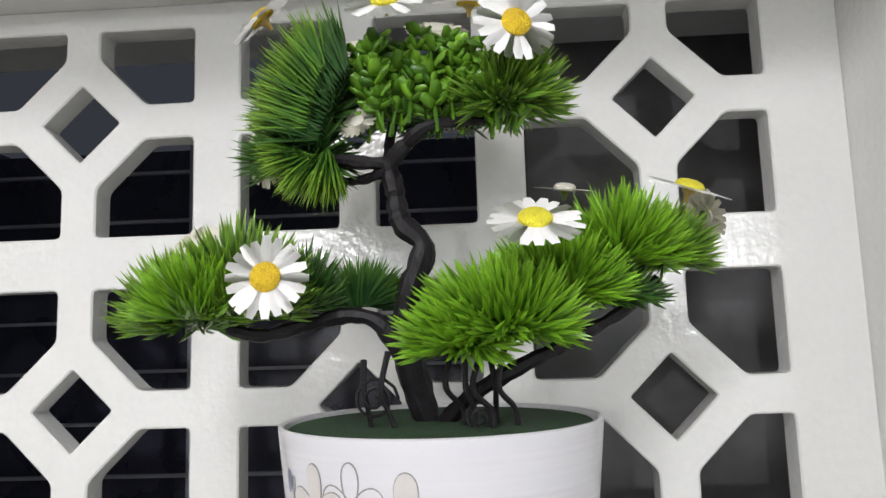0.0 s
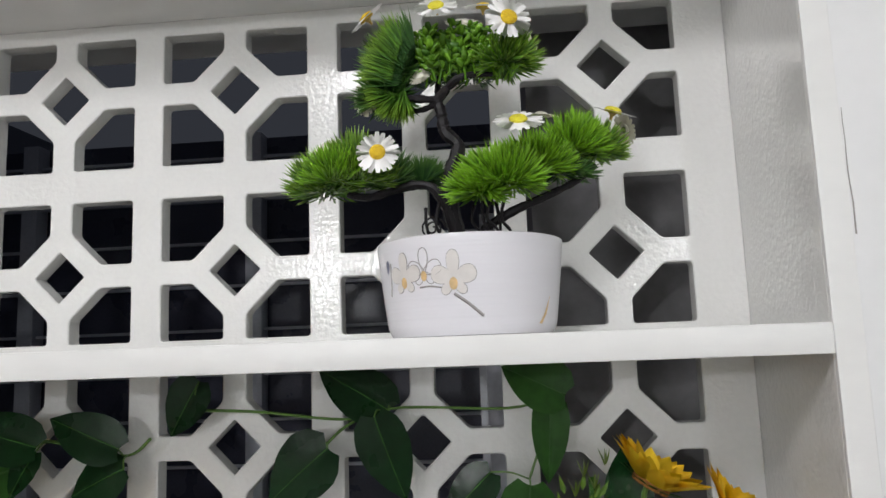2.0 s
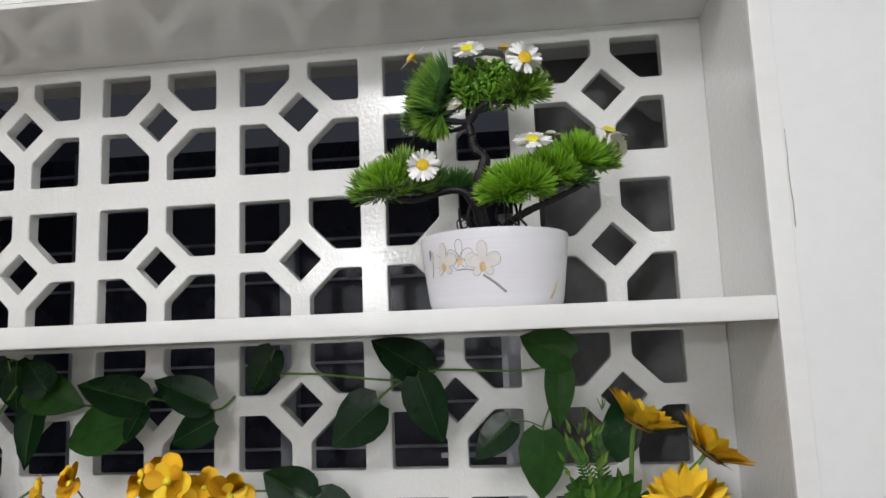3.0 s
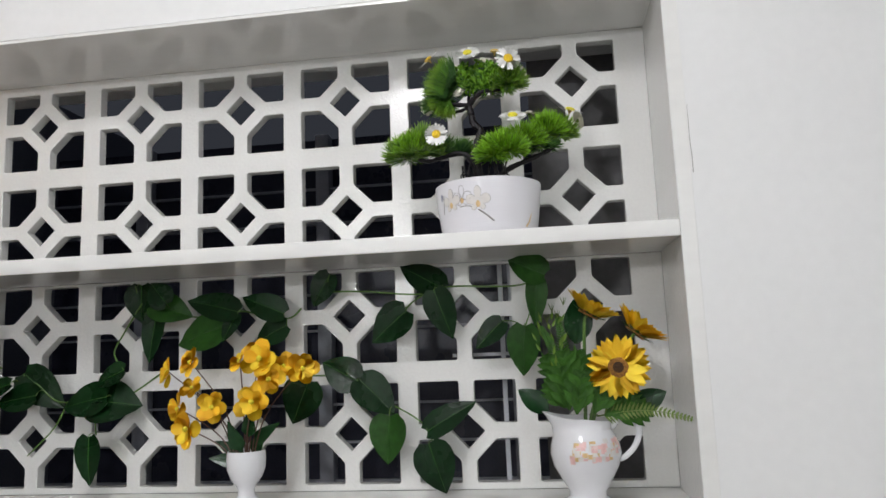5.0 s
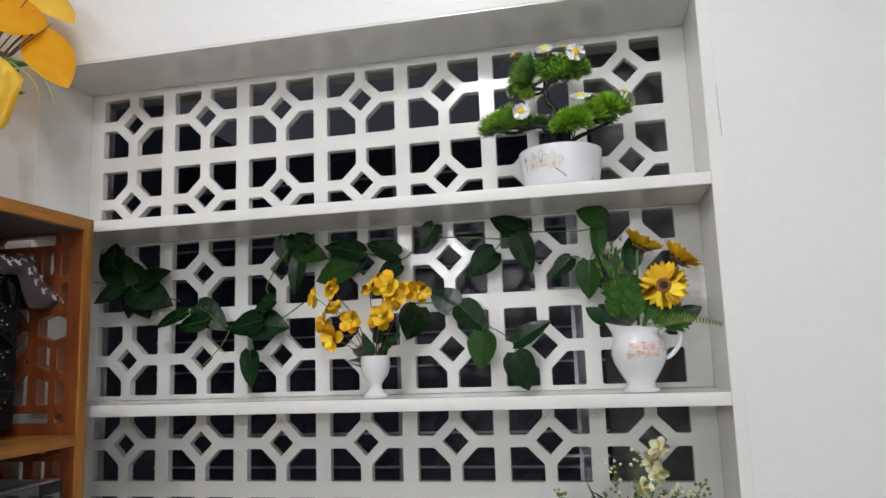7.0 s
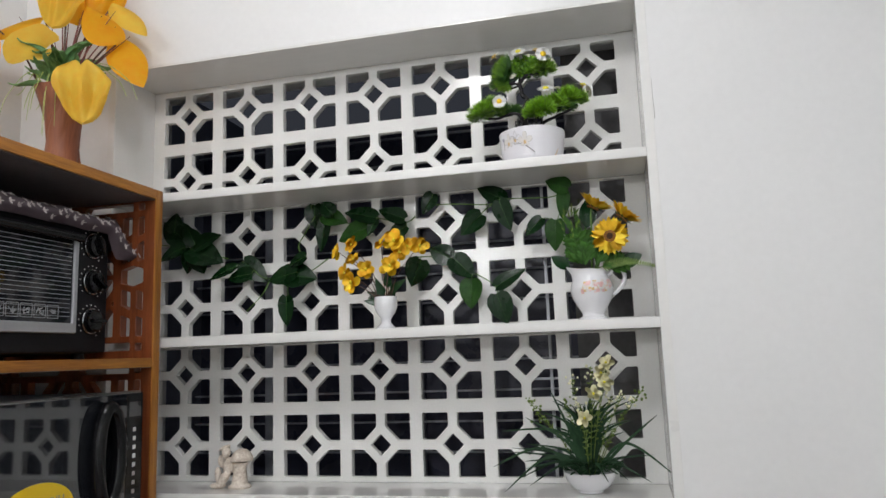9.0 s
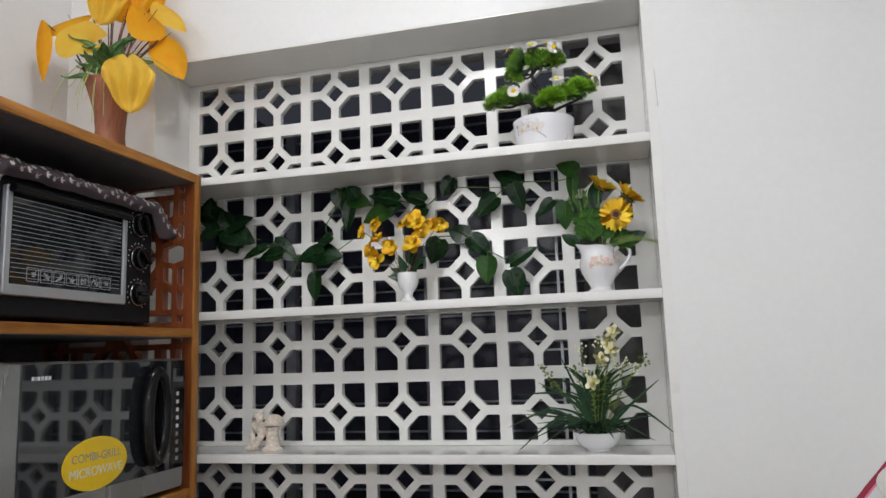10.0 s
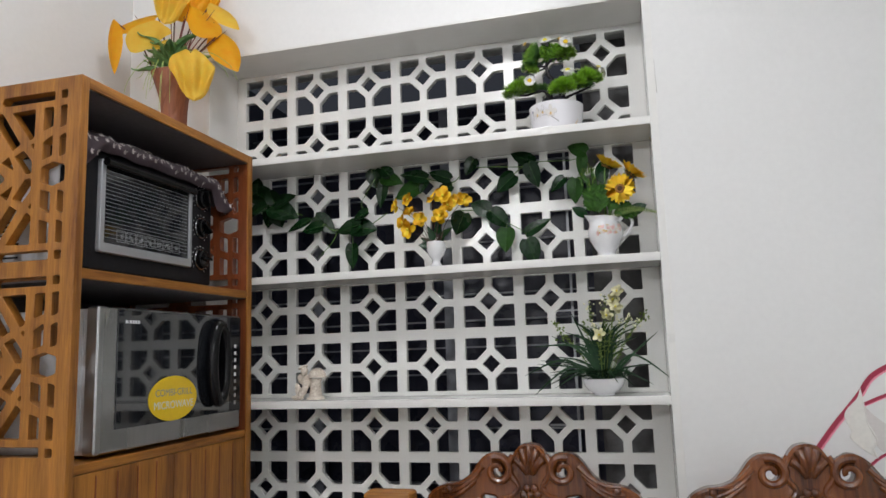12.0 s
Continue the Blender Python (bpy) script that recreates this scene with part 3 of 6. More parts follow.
panel = part("control_panel", mw(MX - 0.002, MX + 0.0022, -0.3335, -0.274, 1.188, MZ1 - 0.005, bevel=0.0012), M_BLACKGLOSS, front, "black control panel")
part("display", mw(MX + 0.001, MX + 0.0030, -0.326, -0.282, 1.412, 1.448, bevel=0.0004, segments=1), M_MIRROR, panel)
for r in range(9):
    z = 1.386 - 0.021 * r
    part("key", mw(MX + 0.001, MX + 0.0030, -0.310, -0.299, z - 0.010, z, bevel=0.0004, segments=1), M_WHITEINK if r < 5 else M_GREYINK, panel)
bm = bmesh.new()
ring = []
for k in range(40):
    a = 2 * math.pi * k / 40
    ring.append(Vector((0.019 + 0.2, -0.414 + 0.036 * math.sin(a) - MYC, 1.332 + 0.109 * math.cos(a) * (1 - 0.05 * math.sin(a)) - 1.126)))
tube(bm, ring, 0.0165, 0.0165, 14, closed=True)
handle = part("handle", bm, M_BLACKGLOSS, front, "black loop handle")
for z in (1.232, 1.430):
    bm = bmesh.new()
    tube(bm, [Vector((0.2 - 0.001, -0.414 - MYC, z - 1.126)), Vector((0.2 + 0.022, -0.414 - MYC, z - 1.126))], 0.011, 0.011, 10)
    part("handle_mount", bm, M_BLACKGLOSS, front)
bars = bmesh.new()
for k, (a, b) in enumerate(((0, 0.007), (0.0095, 0.012), (0.0145, 0.022), (0.0245, 0.032), (0.0345, 0.041), (0.0435, 0.051))):
    box(bars, 0.2026, 0.2031, -0.796 + a - MYC, -0.796 + b - MYC, 1.436 - 1.126, 1.444 - 1.126)
part("name_mark", bars, M_GREYBODY, front, "small silver bars on the glass")


def flat_text(words, size, material, parent, m, label=""):
    """Raised lettering in the built-in font."""
    curve = bpy.data.curves.new("words", "FONT")
    curve.body, curve.size, curve.align_x, curve.align_y, curve.extrude = words, size, "CENTER", "CENTER", 0.0003
    temp = new("words", curve)
    me = bpy.data.meshes.new_from_object(temp.evaluated_get(bpy.context.evaluated_depsgraph_get()))
    bpy.data.objects.remove(temp)
    me.materials.clear()
    me.materials.append(material)
    ob = new("lettering", me)
    ob.parent, ob.matrix_basis = parent, m
    if label:
        ob["label"] = label
    return ob


sticker = part("sticker", plate(bmesh.new(), [(0.102 * math.cos(2 * math.pi * k / 48), 0.058 * math.sin(2 * math.pi * k / 48)) for k in range(48)], [], 0.0012, lambda u, v, w: Vector((0.2039 - w, -0.604 + u - MYC, 1.246 + v - 1.126)), 0.0003), M_YELLOWINK, front, "oval yellow sticker")
face_out = Matrix(((0, 0, 1, 0), (1, 0, 0, 0), (0, 1, 0, 0), (0, 0, 0, 1)))
flat_text("COMBI-GRILL", 0.026, M_GREYINK, sticker, Matrix.Translation((0.2041, -0.602 - MYC, 1.261 - 1.126)) @ face_out)
flat_text("MICROWAVE", 0.028, M_WHITEINK, sticker, Matrix.Translation((0.2041, -0.602 - MYC, 1.229 - 1.126)) @ face_out)

# ---- toaster oven ----
OX, OY0, OY1, OZ0 = -0.620, -0.876, -0.310, 1.552
OYC = (OY0 + OY1) / 2
oven = thing("toaster_oven", (OX - 0.18, OYC, OZ0), "black toaster oven with a silver-framed glass door and three knobs", "toaster oven")


def ov(x0, x1, y0, y1, z0, z1, **kw):
    return boxed(x0 - OX + 0.18, x1 - OX + 0.18, y0 - OYC, y1 - OYC, z0 - OZ0, z1 - OZ0, **kw)


part("body", ov(-0.95, OX - 0.012, OY0, OY1, 1.570, 1.878, bevel=0.010, segments=3), M_BLACK, oven)
part("fascia", ov(OX - 0.014, OX - 0.002, OY0 + 0.012, OY1, 1.572, 1.874, bevel=0.004), M_BLACK, oven)
for yy in (OY0 + 0.05, OY1 - 0.05):
    for xx in (-0.9, -0.66):
        part("foot", lathe(bmesh.new(), [(0.014, 0.0), (0.016, 0.006), (0.014, 0.018)], 14, (xx - OX + 0.18, yy - OYC, 0)), M_BLACK, oven)
vented = part("side_plate", ov(-0.94, OX - 0.05, OY0 - 0.0025, OY0 + 0.001, 1.584, 1.846, bevel=0.001), M_GREYBODY, oven, "pale grey vented side plate")
for k in range(9):
    z = 1.600 + 0.011 * k
    part("vent_slot", ov(-0.90, -0.78, OY0 - 0.0032, OY0 - 0.0022, z, z + 0.005), M_BLACK, vented)
side = part("side_vent_plate", mw(-0.95, MX - 0.05, MY0 + 0.010, MY0 + 0.0125, MZ0 + 0.01, MZ1 - 0.02, bevel=0.001), M_GREYBODY, micro, "pale grey vented side plate")
for k in range(8):
    z = 1.160 + 0.011 * k
    part("vent_slot", mw(-0.90, -0.80, MY0 + 0.0093, MY0 + 0.0103, z, z + 0.005), M_BLACK, side)
bm = bmesh.new()
plate(bm, rounded([(-0.806, 1.616), (-0.425, 1.616), (-0.425, 1.852), (-0.806, 1.852)], 0.006), [rounded([(-0.789, 1.640), (-0.439, 1.640), (-0.439, 1.843), (-0.789, 1.843)], 0.004)], 0.012, lambda u, v, w: Vector((0.18 + 0.010 - w, u - OYC, v - OZ0)), 0.002)
odoor = part("door", bm, M_SILVER, oven, "silver door frame")
part("glass", ov(OX + 0.002, OX + 0.005, -0.790, -0.438, 1.639, 1.844), M_OVENGLASS, odoor, "dark oven glass", smooth=None)
for k in range(18):
    z = 1.655 + 0.0101 * k
    part("grid_line", ov(OX + 0.0052, OX + 0.0058, -0.785, -0.445, z, z + 0.0012), M_SILVER, odoor)
for k in range(7):
    y = -0.742 + 0.038 * k
    ring = plate(bmesh.new(), rounded([(y, 1.649), (y + 0.034, 1.649), (y + 0.034, 1.680), (y, 1.680)], 0.003), [rounded([(y + 0.0014, 1.6504), (y + 0.0326, 1.6504), (y + 0.0326, 1.6786), (y + 0.0014, 1.6786)], 0.002)], 0.0006, lambda u, v, w: Vector((0.18 + 0.0066 - w, u - OYC, v - OZ0)), 0.0001)
    rr = random.Random(k)
    for j in range(3):
        tube(ring, [Vector((0.1866, y + 0.006 + 0.022 * rr.random() - OYC, 1.655 + 0.018 * rr.random() - OZ0)) for _ in range(4)], 0.0011, 0.0011, 4)
    part("dish_symbol", ring, M_SILVER, odoor)
bm = bmesh.new()
tube(bm, [Vector((0.18 + 0.02, y - OYC, 1.844 - OZ0)) for y in (-0.802, -0.430)], 0.0105, 0.0105, 14)
part("handle", bm, M_BLACKGLOSS, odoor)
for k, z in enumerate((1.835, 1.745, 1.648)):
    bm = bmesh.new()
    at = Matrix.Translation((0.18 - 0.003, -0.366 - OYC, z - OZ0)) @ Matrix.Rotation(radians(90), 4, "Y")
    lathe(bm, [(0.033, 0.0), (0.033, 0.004), (0.028, 0.006), (0.027, 0.018), (0.022, 0.021)], 32)
    box(bm, -0.024, 0.024, -0.0045, 0.0045, 0.02, 0.032, bevel=0.002)
    bm.transform(at @ Matrix.Rotation(radians(20 + 35 * k), 4, "Z"))
    knob = part("knob", bm, M_BLACKGLOSS, oven, "ridged black knob")
    bm = bmesh.new()
    tube(bm, [at @ Vector((0.0305 * math.cos(a), 0.0305 * math.sin(a), 0.005)) for a in np.linspace(0, 2 * math.pi, 33)[:-1]], 0.0012, 0.0012, 6, closed=True)
    part("chrome_ring", bm, M_WIRE, knob)
    for j in range(14):
        a = 2 * math.pi * (j + 1.5) / 17
        p = at @ Vector((0.040 * math.cos(a), 0.040 * math.sin(a), 0.0016))
        part("dial_mark", boxed(p.x - 0.0006, p.x + 0.0006, p.y - 0.0012, p.y + 0.0012, p.z - 0.0012, p.z + 0.0012), M_WHITEINK, knob)

# cloth laid over the oven
cloth = thing("oven_cloth", (OX - 0.18, OYC, 1.882), "plum cotton cloth with white leaf sprigs, folded over the toaster oven", "cloth")


def drape(u, v):
    """u along the oven (0 to 1), v from its back over the rolled front edge (0 to 1)."""
    y = -0.905 + 0.677 * u - OYC
    fall = 0.095 * max(0.0, (u - 0.885) / 0.115) ** 1.1
    top = 0.029 + 0.003 * math.sin(u * 23) + 0.002 * math.sin(u * 51 + 1) - fall
    low = -0.014 + 0.002 * math.sin(u * 33) - 0.056 * min(1, max(0, 1.6 - u / 0.075)) - 0.058 * min(1, max(0, (u - 0.83) / 0.05))
    low = min(low, top - 0.014)
    if v < 0.5:
        s = v / 0.5
        x, z = -0.165 + 0.345 * s, (0.004 - fall) + (top - 0.004 + fall) * s ** 0.6 + 0.002 * math.sin(u * 40 + v * 17)
    else:
        s = (v - 0.5) / 0.5
        x = 0.180 + 0.034 * math.sin(min(1, s * 1.5) * math.pi / 2) - 0.014 * max(0, s - 0.75) / 0.25 + 0.0025 * math.sin(u * 44 + s * 4)
        z = top + (low - top) * s ** 1.5
    return Vector((x, y, z))


bm = bmesh.new()
NU, NV = 70, 22
grid = [[bm.verts.new(drape(i / NU, j / NV)) for j in range(NV + 1)] for i in range(NU + 1)]
for i in range(NU):
    for j in range(NV):
        bm.faces.new((grid[i][j], grid[i + 1][j], grid[i + 1][j + 1], grid[i][j + 1]))
bmesh.ops.solidify(bm, geom=list(bm.faces), thickness=0.003)
part("fabric", bm, M_CLOTH, cloth, smooth=60)
rng = random.Random(11)
for k in range(84):
    u, v = (k + 0.2 + 0.6 * rng.random()) / 84 * 0.96 + 0.02, (0.56, 0.72, 0.88)[k % 3] + rng.uniform(-0.06, 0.06)
    p, du, dv = drape(u, v), drape(min(1, u + 0.01), v) - drape(u - 0.01, v), drape(u, min(1, v + 0.02)) - drape(u, v - 0.02)
    nrm = du.cross(dv).normalized()
    if nrm.x + nrm.z < 0:
        nrm = -nrm
    a = -0.6 + rng.uniform(-0.5, 0.5)
    d = du.normalized() * math.cos(a) + dv.normalized() * math.sin(a)
    bm = bmesh.new()
    petal(bm, aim(p + nrm * 0.0024, d, nrm), 0.017, 0.0040, 0, 0.03, 4)
    for b in (-1.1, 1.0):
        e = du.normalized() * math.cos(a + b) + dv.normalized() * math.sin(a + b)
        petal(bm, aim(p + nrm * 0.0026 + d * 0.002, e, nrm), 0.0085, 0.0062, 0, 0, 4, blunt=0.4)
    part("leaf_print", bm, M_PRINT, cloth)


# ---- vase with golden spathes on the cabinet ----
VX, VY = -0.730, -0.360
vase = thing("terracotta_vase", (VX, VY, CAB_TOP), "twisted carved terracotta vase standing on the cabinet", "vase")


def twist(p, a):
    f = 1 + 0.05 * math.sin(2 * a - p.z * 20) - 0.13 * max(0, math.cos(a - p.z * 9 - 0.6)) ** 40 - 0.10 * max(0, math.cos(2 * a - p.z * 24 + 1)) ** 24 - 0.05 * max(0, math.cos(3 * a - p.z * 30)) ** 12
    return Vector((p.x * f + 0.008 * math.sin(p.z * 13), p.y * f - 0.010 * math.sin(p.z * 11), p.z))


outline = [(0.047, 0), (0.048, 0.01), (0.046, 0.04), (0.042, 0.08), (0.041, 0.12), (0.046, 0.17), (0.054, 0.21), (0.064, 0.250), (0.068, 0.262)]
outer = [(float(np.interp(z, [q[1] for q in outline], [q[0] for q in outline])), float(z)) for z in np.linspace(0, 0.262, 56)]
part("body", lathe(bmesh.new(), outer + [(0.063, 0.262), (0.058, 0.250), (0.050, 0.2)], 72, warp=twist), M_TERRA, vase)
VX, VY = -0.738, -0.362
bouquet = thing("golden_bouquet", (VX, VY, CAB_TOP + 0.205), "bouquet of artificial golden-yellow calla leaves with grass", "artificial flowers")


def heart(bm, m, size, width, cup=0.25, droop=0.35):
    """A broad heart-shaped spathe: round lobes behind its stalk, soft folds, a short drawn-out tip."""
    rows = []
    n = 14
    for i in range(n + 1):
        t = i / n
        half = width / 2 * float(np.interp(t, [0, 0.03, 0.08, 0.18, 0.32, 0.48, 0.64, 0.80, 0.91, 0.97, 1.0], [0.42, 0.64, 0.82, 0.96, 1.0, 0.95, 0.83, 0.64, 0.42, 0.20, 0.02]))
        row = []
        for k in range(21):
            s = (k - 10) / 10
            back = size * (1 - t) ** 2.2 * 0.10 * (1 - (2 * abs(s) - 1) ** 2)
            fold = 0.11 * width * math.cos(abs(s) * 7.5) * math.sin(math.pi * min(1, t * 1.05))
            wave = 0.10 * width * math.sin(t * 8 + s * 4) * s * s
            curl = 0.16 * size * max(0, t - 0.8) / 0.2
            row.append(Vector((size * t - back, half * s * (1 - 0.10 * abs(s) * t), -droop * size * t * t + cup * half * s * s * (1 - 1.6 * t) + fold + wave + curl * t + 0.10 * size * math.sin(math.pi * t))))
        rows.append(row)
    up = [[bm.verts.new(m @ p) for p in row] for row in rows]
    for a, b in zip(up, up[1:]):
        for k in range(20):
            bm.faces.new((a[k], a[k + 1], b[k + 1], b[k]))
    return bm


def calla(bm, m, deep, width):
    """An open funnel whose rim is drawn out to one broad lip (along z), slit at the back."""
    rows = []
    for i in range(11):
        t = i / 10
        row = []
        for k in range(25):
            a = radians(-168 + 14 * k)
            lip = max(0, math.cos(a)) ** 1.5
            r = 0.006 + (width * 0.36 * t ** 1.8) * (1 + 0.75 * lip * t) + 0.004 * math.sin(5 * a) * t ** 3
            row.append(bm.verts.new(m @ Vector((deep * (t ** 0.8) - 0.22 * width * lip * t ** 4, r * math.sin(a), r * math.cos(a)))))
        rows.append(row)
    for a, b in zip(rows, rows[1:]):
        for k in range(24):
            bm.faces.new((a[k], a[k + 1], b[k + 1], b[k]))
    return bm


# base point, tip, facing, breadth
SPATHES = [
    ((-0.624, -0.430, 2.288), (-0.590, -0.455, 2.122), (0.62, -0.74, 0.10), 0.140, M_SPATHE_PALE),
    ((-0.770, -0.400, 2.452), (-0.950, -0.430, 2.438), (0.25, -0.70, 0.55), 0.070, M_SPATHE),
    ((-0.915, -0.430, 2.445), (-0.925, -0.440, 2.270), (-0.10, -0.85, 0.15), 0.052, M_SPATHE),
    ((-0.716, -0.385, 2.552), (-0.738, -0.415, 2.410), (0.55, -0.80, 0.10), 0.115, M_SPATHE_PALE),
    ((-0.588, -0.350, 2.372), (-0.660, -0.375, 2.496), (0.70, -0.60, 0.05), 0.082, M_SPATHE),
    ((-0.652, -0.290, 2.528), (-0.530, -0.310, 2.432), (0.35, -0.65, 0.60), 0.060, M_SPATHE_PALE),
    ((-0.616, -0.320, 2.412), (-0.516, -0.340, 2.272), (0.45, -0.80, 0.35), 0.078, M_SPATHE),
    ((-0.690, -0.300, 2.500), (-0.650, -0.250, 2.640), (0.70, -0.60, 0.0), 0.100, M_SPATHE),
    ((-0.740, -0.300, 2.480), (-0.780, -0.260, 2.630), (0.50, -0.75, 0.0), 0.095, M_SPATHE),
]
BZ = CAB_TOP + 0.205
origin = Vector((VX, VY, BZ))
for base, tip, face, width, material in SPATHES:
    bm = bmesh.new()
    way = Vector(tip) - Vector(base)
    if width > 0.09:
        heart(bm, aim(Vector(base) - origin, way, face), way.length * 0.95, width, -0.22, 0.22)
    else:
        petal(bm, aim(Vector(base) - origin, way, face), way.length, width * 1.25, -0.45, 0.18, 12, 0.75, fold=0.1)
    bmesh.ops.solidify(bm, geom=list(bm.faces), thickness=0.0012)
    spathe = part("spathe", bm, material, bouquet, smooth=60)
    bm = bmesh.new()
    b = Vector(base) - origin - Vector(face) * 0.006
    tube(bm, smooth_line([(b.x * 0.15, b.y * 0.15, -0.02), (b.x * 0.5, b.y * 0.5, b.z * 0.6), tuple(b)], 5), 0.0028, 0.0022, 6)
    part("stalk", bm, M_BROWN_STEM, bouquet)
mouth = Vector((-0.780, -0.385, 2.352)) - origin
bm = calla(bmesh.new(), aim(mouth, (0.30, -0.85, 0.22), (-1.0, -0.2, 0.06)), 0.055, 0.140)
bmesh.ops.solidify(bm, geom=list(bm.faces), thickness=0.0012)
part("spathe", bm, M_SPATHE_PALE, bouquet, "pale golden open calla", smooth=60)
bm = bmesh.new()
tube(bm, smooth_line([tuple(mouth * 0.1), tuple(mouth * 0.6 + Vector((0, 0.02, 0.0))), tuple(mouth + Vector((-0.002, 0.006, 0)))], 5), 0.003, 0.003, 6)
part("stalk", bm, M_STEM, bouquet)
rng = random.Random(5)
for k in range(34):
    a = rng.random() * 6.28
    d = Vector((math.cos(a), math.sin(a), 0.1 + 1.1 * rng.random()))
    bm = bmesh.new()
    heart(bm, aim((0.018 * math.cos(a), 0.018 * math.sin(a), 0.05 + 0.09 * rng.random()), d, (0, 0, 1)), 0.065 + 0.045 * rng.random(), 0.034, 0.4, 0.3)
    part("green_leaf", bm, M_LEAFY, bouquet, smooth=60)
# hair-thin grass hanging out of the vase, and dark red spikes standing up in it
for x, y, z in ((-0.738, -0.425, 2.120), (-0.791, -0.42, 2.164), (-0.878, -0.42, 2.175), (-0.730, -0.43, 2.113), (-0.497, -0.42, 2.194), (-0.466, -0.42, 2.180), (-0.696, -0.43, 2.136), (-0.827, -0.42, 2.237),
                (-0.770, -0.43, 2.190), (-0.810, -0.41, 2.200), (-0.560, -0.41, 2.210), (-0.700, -0.30, 2.200), (-0.850, -0.33, 2.230), (-0.755, -0.44, 2.215)):
    end = Vector((x, y, z)) - origin
    bm = bmesh.new()
    tube(bm, smooth_line([(end.x * 0.1, end.y * 0.1, -0.02), (end.x * 0.45, end.y * 0.5, 0.09 + 0.03 * rng.random()), (end.x * 0.85, end.y * 0.9, 0.045), tuple(end)], 6), 0.0015, 0.0006, 4)
    part("grass_strand", bm, M_STRAND, bouquet)
for x, z in ((-0.759, 2.508), (-0.753, 2.489), (-0.686, 2.478), (-0.638, 2.462), (-0.609, 2.434), (-0.559, 2.397), (-0.892, 2.490), (-0.821, 2.467), (-0.716, 2.470), (-0.665, 2.450), (-0.780, 2.440), (-0.600, 2.470)):
    end = Vector((x, -0.345 + rng.uniform(-0.03, 0.03), z)) - origin
    bm = bmesh.new()
    tube(bm, smooth_line([(end.x * 0.08, end.y * 0.08, 0), (end.x * 0.35, end.y * 0.35, end.z * 0.5), tuple(end)], 5), 0.0036, 0.0007, 5)
    part("red_spike", bm, M_MAROON, bouquet)


# ---- bonsai in a white bowl, top shelf ----
PX, PY, PZ = 0.4600, -0.098, 2.004
pot = thing("flower_pot", (PX, PY, PZ), "white melamine bowl printed with pale orchids, on the top shelf", "flower pot")
pot.scale = (1.0, 1.0, 1.056)


def pot_radius(z):
    return 0.0735 + 0.0105 * (z / 0.078) ** 0.8


prof = [(0.066, 0.0), (0.0715, 0.001), (0.0735, 0.004)] + [(pot_radius(z) + 0.00003 * math.sin(z * 1300) + 0.00003 * math.sin(z * 2100 + 1), z) for z in np.linspace(0.008, 0.0765, 90)] + [(0.0838, 0.0780), (0.0825, 0.0786), (0.081, 0.0778), (0.0795, 0.072)]
part("bowl", lathe(bmesh.new(), prof, 72), M_POT, pot)
bm = bmesh.new()
lathe(bm, [(0.0802, 0.0745), (0.078, 0.0764), (0.05, 0.0772), (0.02, 0.0774)], 48)
part("moss", bm, M_MOSS, pot, "flocked green moss")


def on_pot(a, z, out=0.0004):
    """The place on the bowl's side at the angle a (0: towards the room) and height z."""
    r = pot_radius(z) + out
    return Vector((r * math.sin(a), -r * math.cos(a), z))


def pot_patch(bm, pts, out=0.0006):
    """A flat printed shape on the bowl, from (arc, height) points in metres."""
    vs = [bm.verts.new(on_pot(s / 0.08, z, out)) for s, z in pts]
    bm.faces.new(vs)


def pot_line(bm, pts, r=0.0006):
    tube(bm, [on_pot(s / 0.08, z, 0.0001) for s, z in smooth_line2(pts)], r, r, 5)


def smooth_line2(pts, n=5):
    return [(p.x, p.y) for p in smooth_line([(s, z, 0) for s, z in pts], n)]


def orchid_petal(s0, z0, ang, length, width):
    """The outline of a printed petal."""
    out = []
    for k in range(14):
        t = 2 * math.pi * k / 14
        u, v = length * (0.5 - 0.5 * math.cos(t)), width / 2 * math.sin(t) * (0.75 + 0.25 * math.cos(t + math.pi))
        out.append((s0 + u * math.cos(ang) - v * math.sin(ang), z0 + u * math.sin(ang) + v * math.cos(ang)))
    return out


fill, lines, amber = bmesh.new(), bmesh.new(), bmesh.new()
for s0, z0, scale, filled in ((-0.0560, 0.0460, 1.0, True), (-0.0350, 0.0500, 0.9, False), (-0.0100, 0.0430, 1.08, True)):
    for ang, ln, wd in ((1.57, 0.021, 0.012), (0.35, 0.018, 0.016), (2.79, 0.018, 0.016), (-0.8, 0.013, 0.009), (-2.3, 0.013, 0.009)):
        outline = orchid_petal(s0, z0, ang, ln * scale, wd * scale)
        if filled:
            pot_patch(fill, outline)
        pot_line(lines, outline + outline[:1], 0.00035)
    pot_patch(amber, [(s0 + 0.0032 * scale * math.cos(t), z0 - 0.003 + 0.0045 * scale * math.sin(t)) for t in np.linspace(0, 6.28, 13)[:-1]], 0.0009)
part("orchid_print", fill, M_PALEINK, pot, "pale printed orchid petals", smooth=None)
part("orchid_outline", lines, M_GREYINK, pot, smooth=None)
part("orchid_throat", amber, M_GOLDINK, pot, smooth=None)
bm = bmesh.new()
pot_line(bm, [(-0.040, 0.0385), (-0.030, 0.0390), (-0.020, 0.0375)], 0.0007)
pot_line(bm, [(-0.010, 0.0325), (0.001, 0.0250), (0.0135, 0.0150)], 0.0013)
pot_line(bm, [(-0.073, 0.060), (-0.075, 0.045), (-0.078, 0.034)], 0.0008)
part("twig_print", bm, M_GREYINK, pot, smooth=None)
bm = bmesh.new()
pot_patch(bm, orchid_petal(-0.079, 0.052, 1.4, 0.011, 0.007))
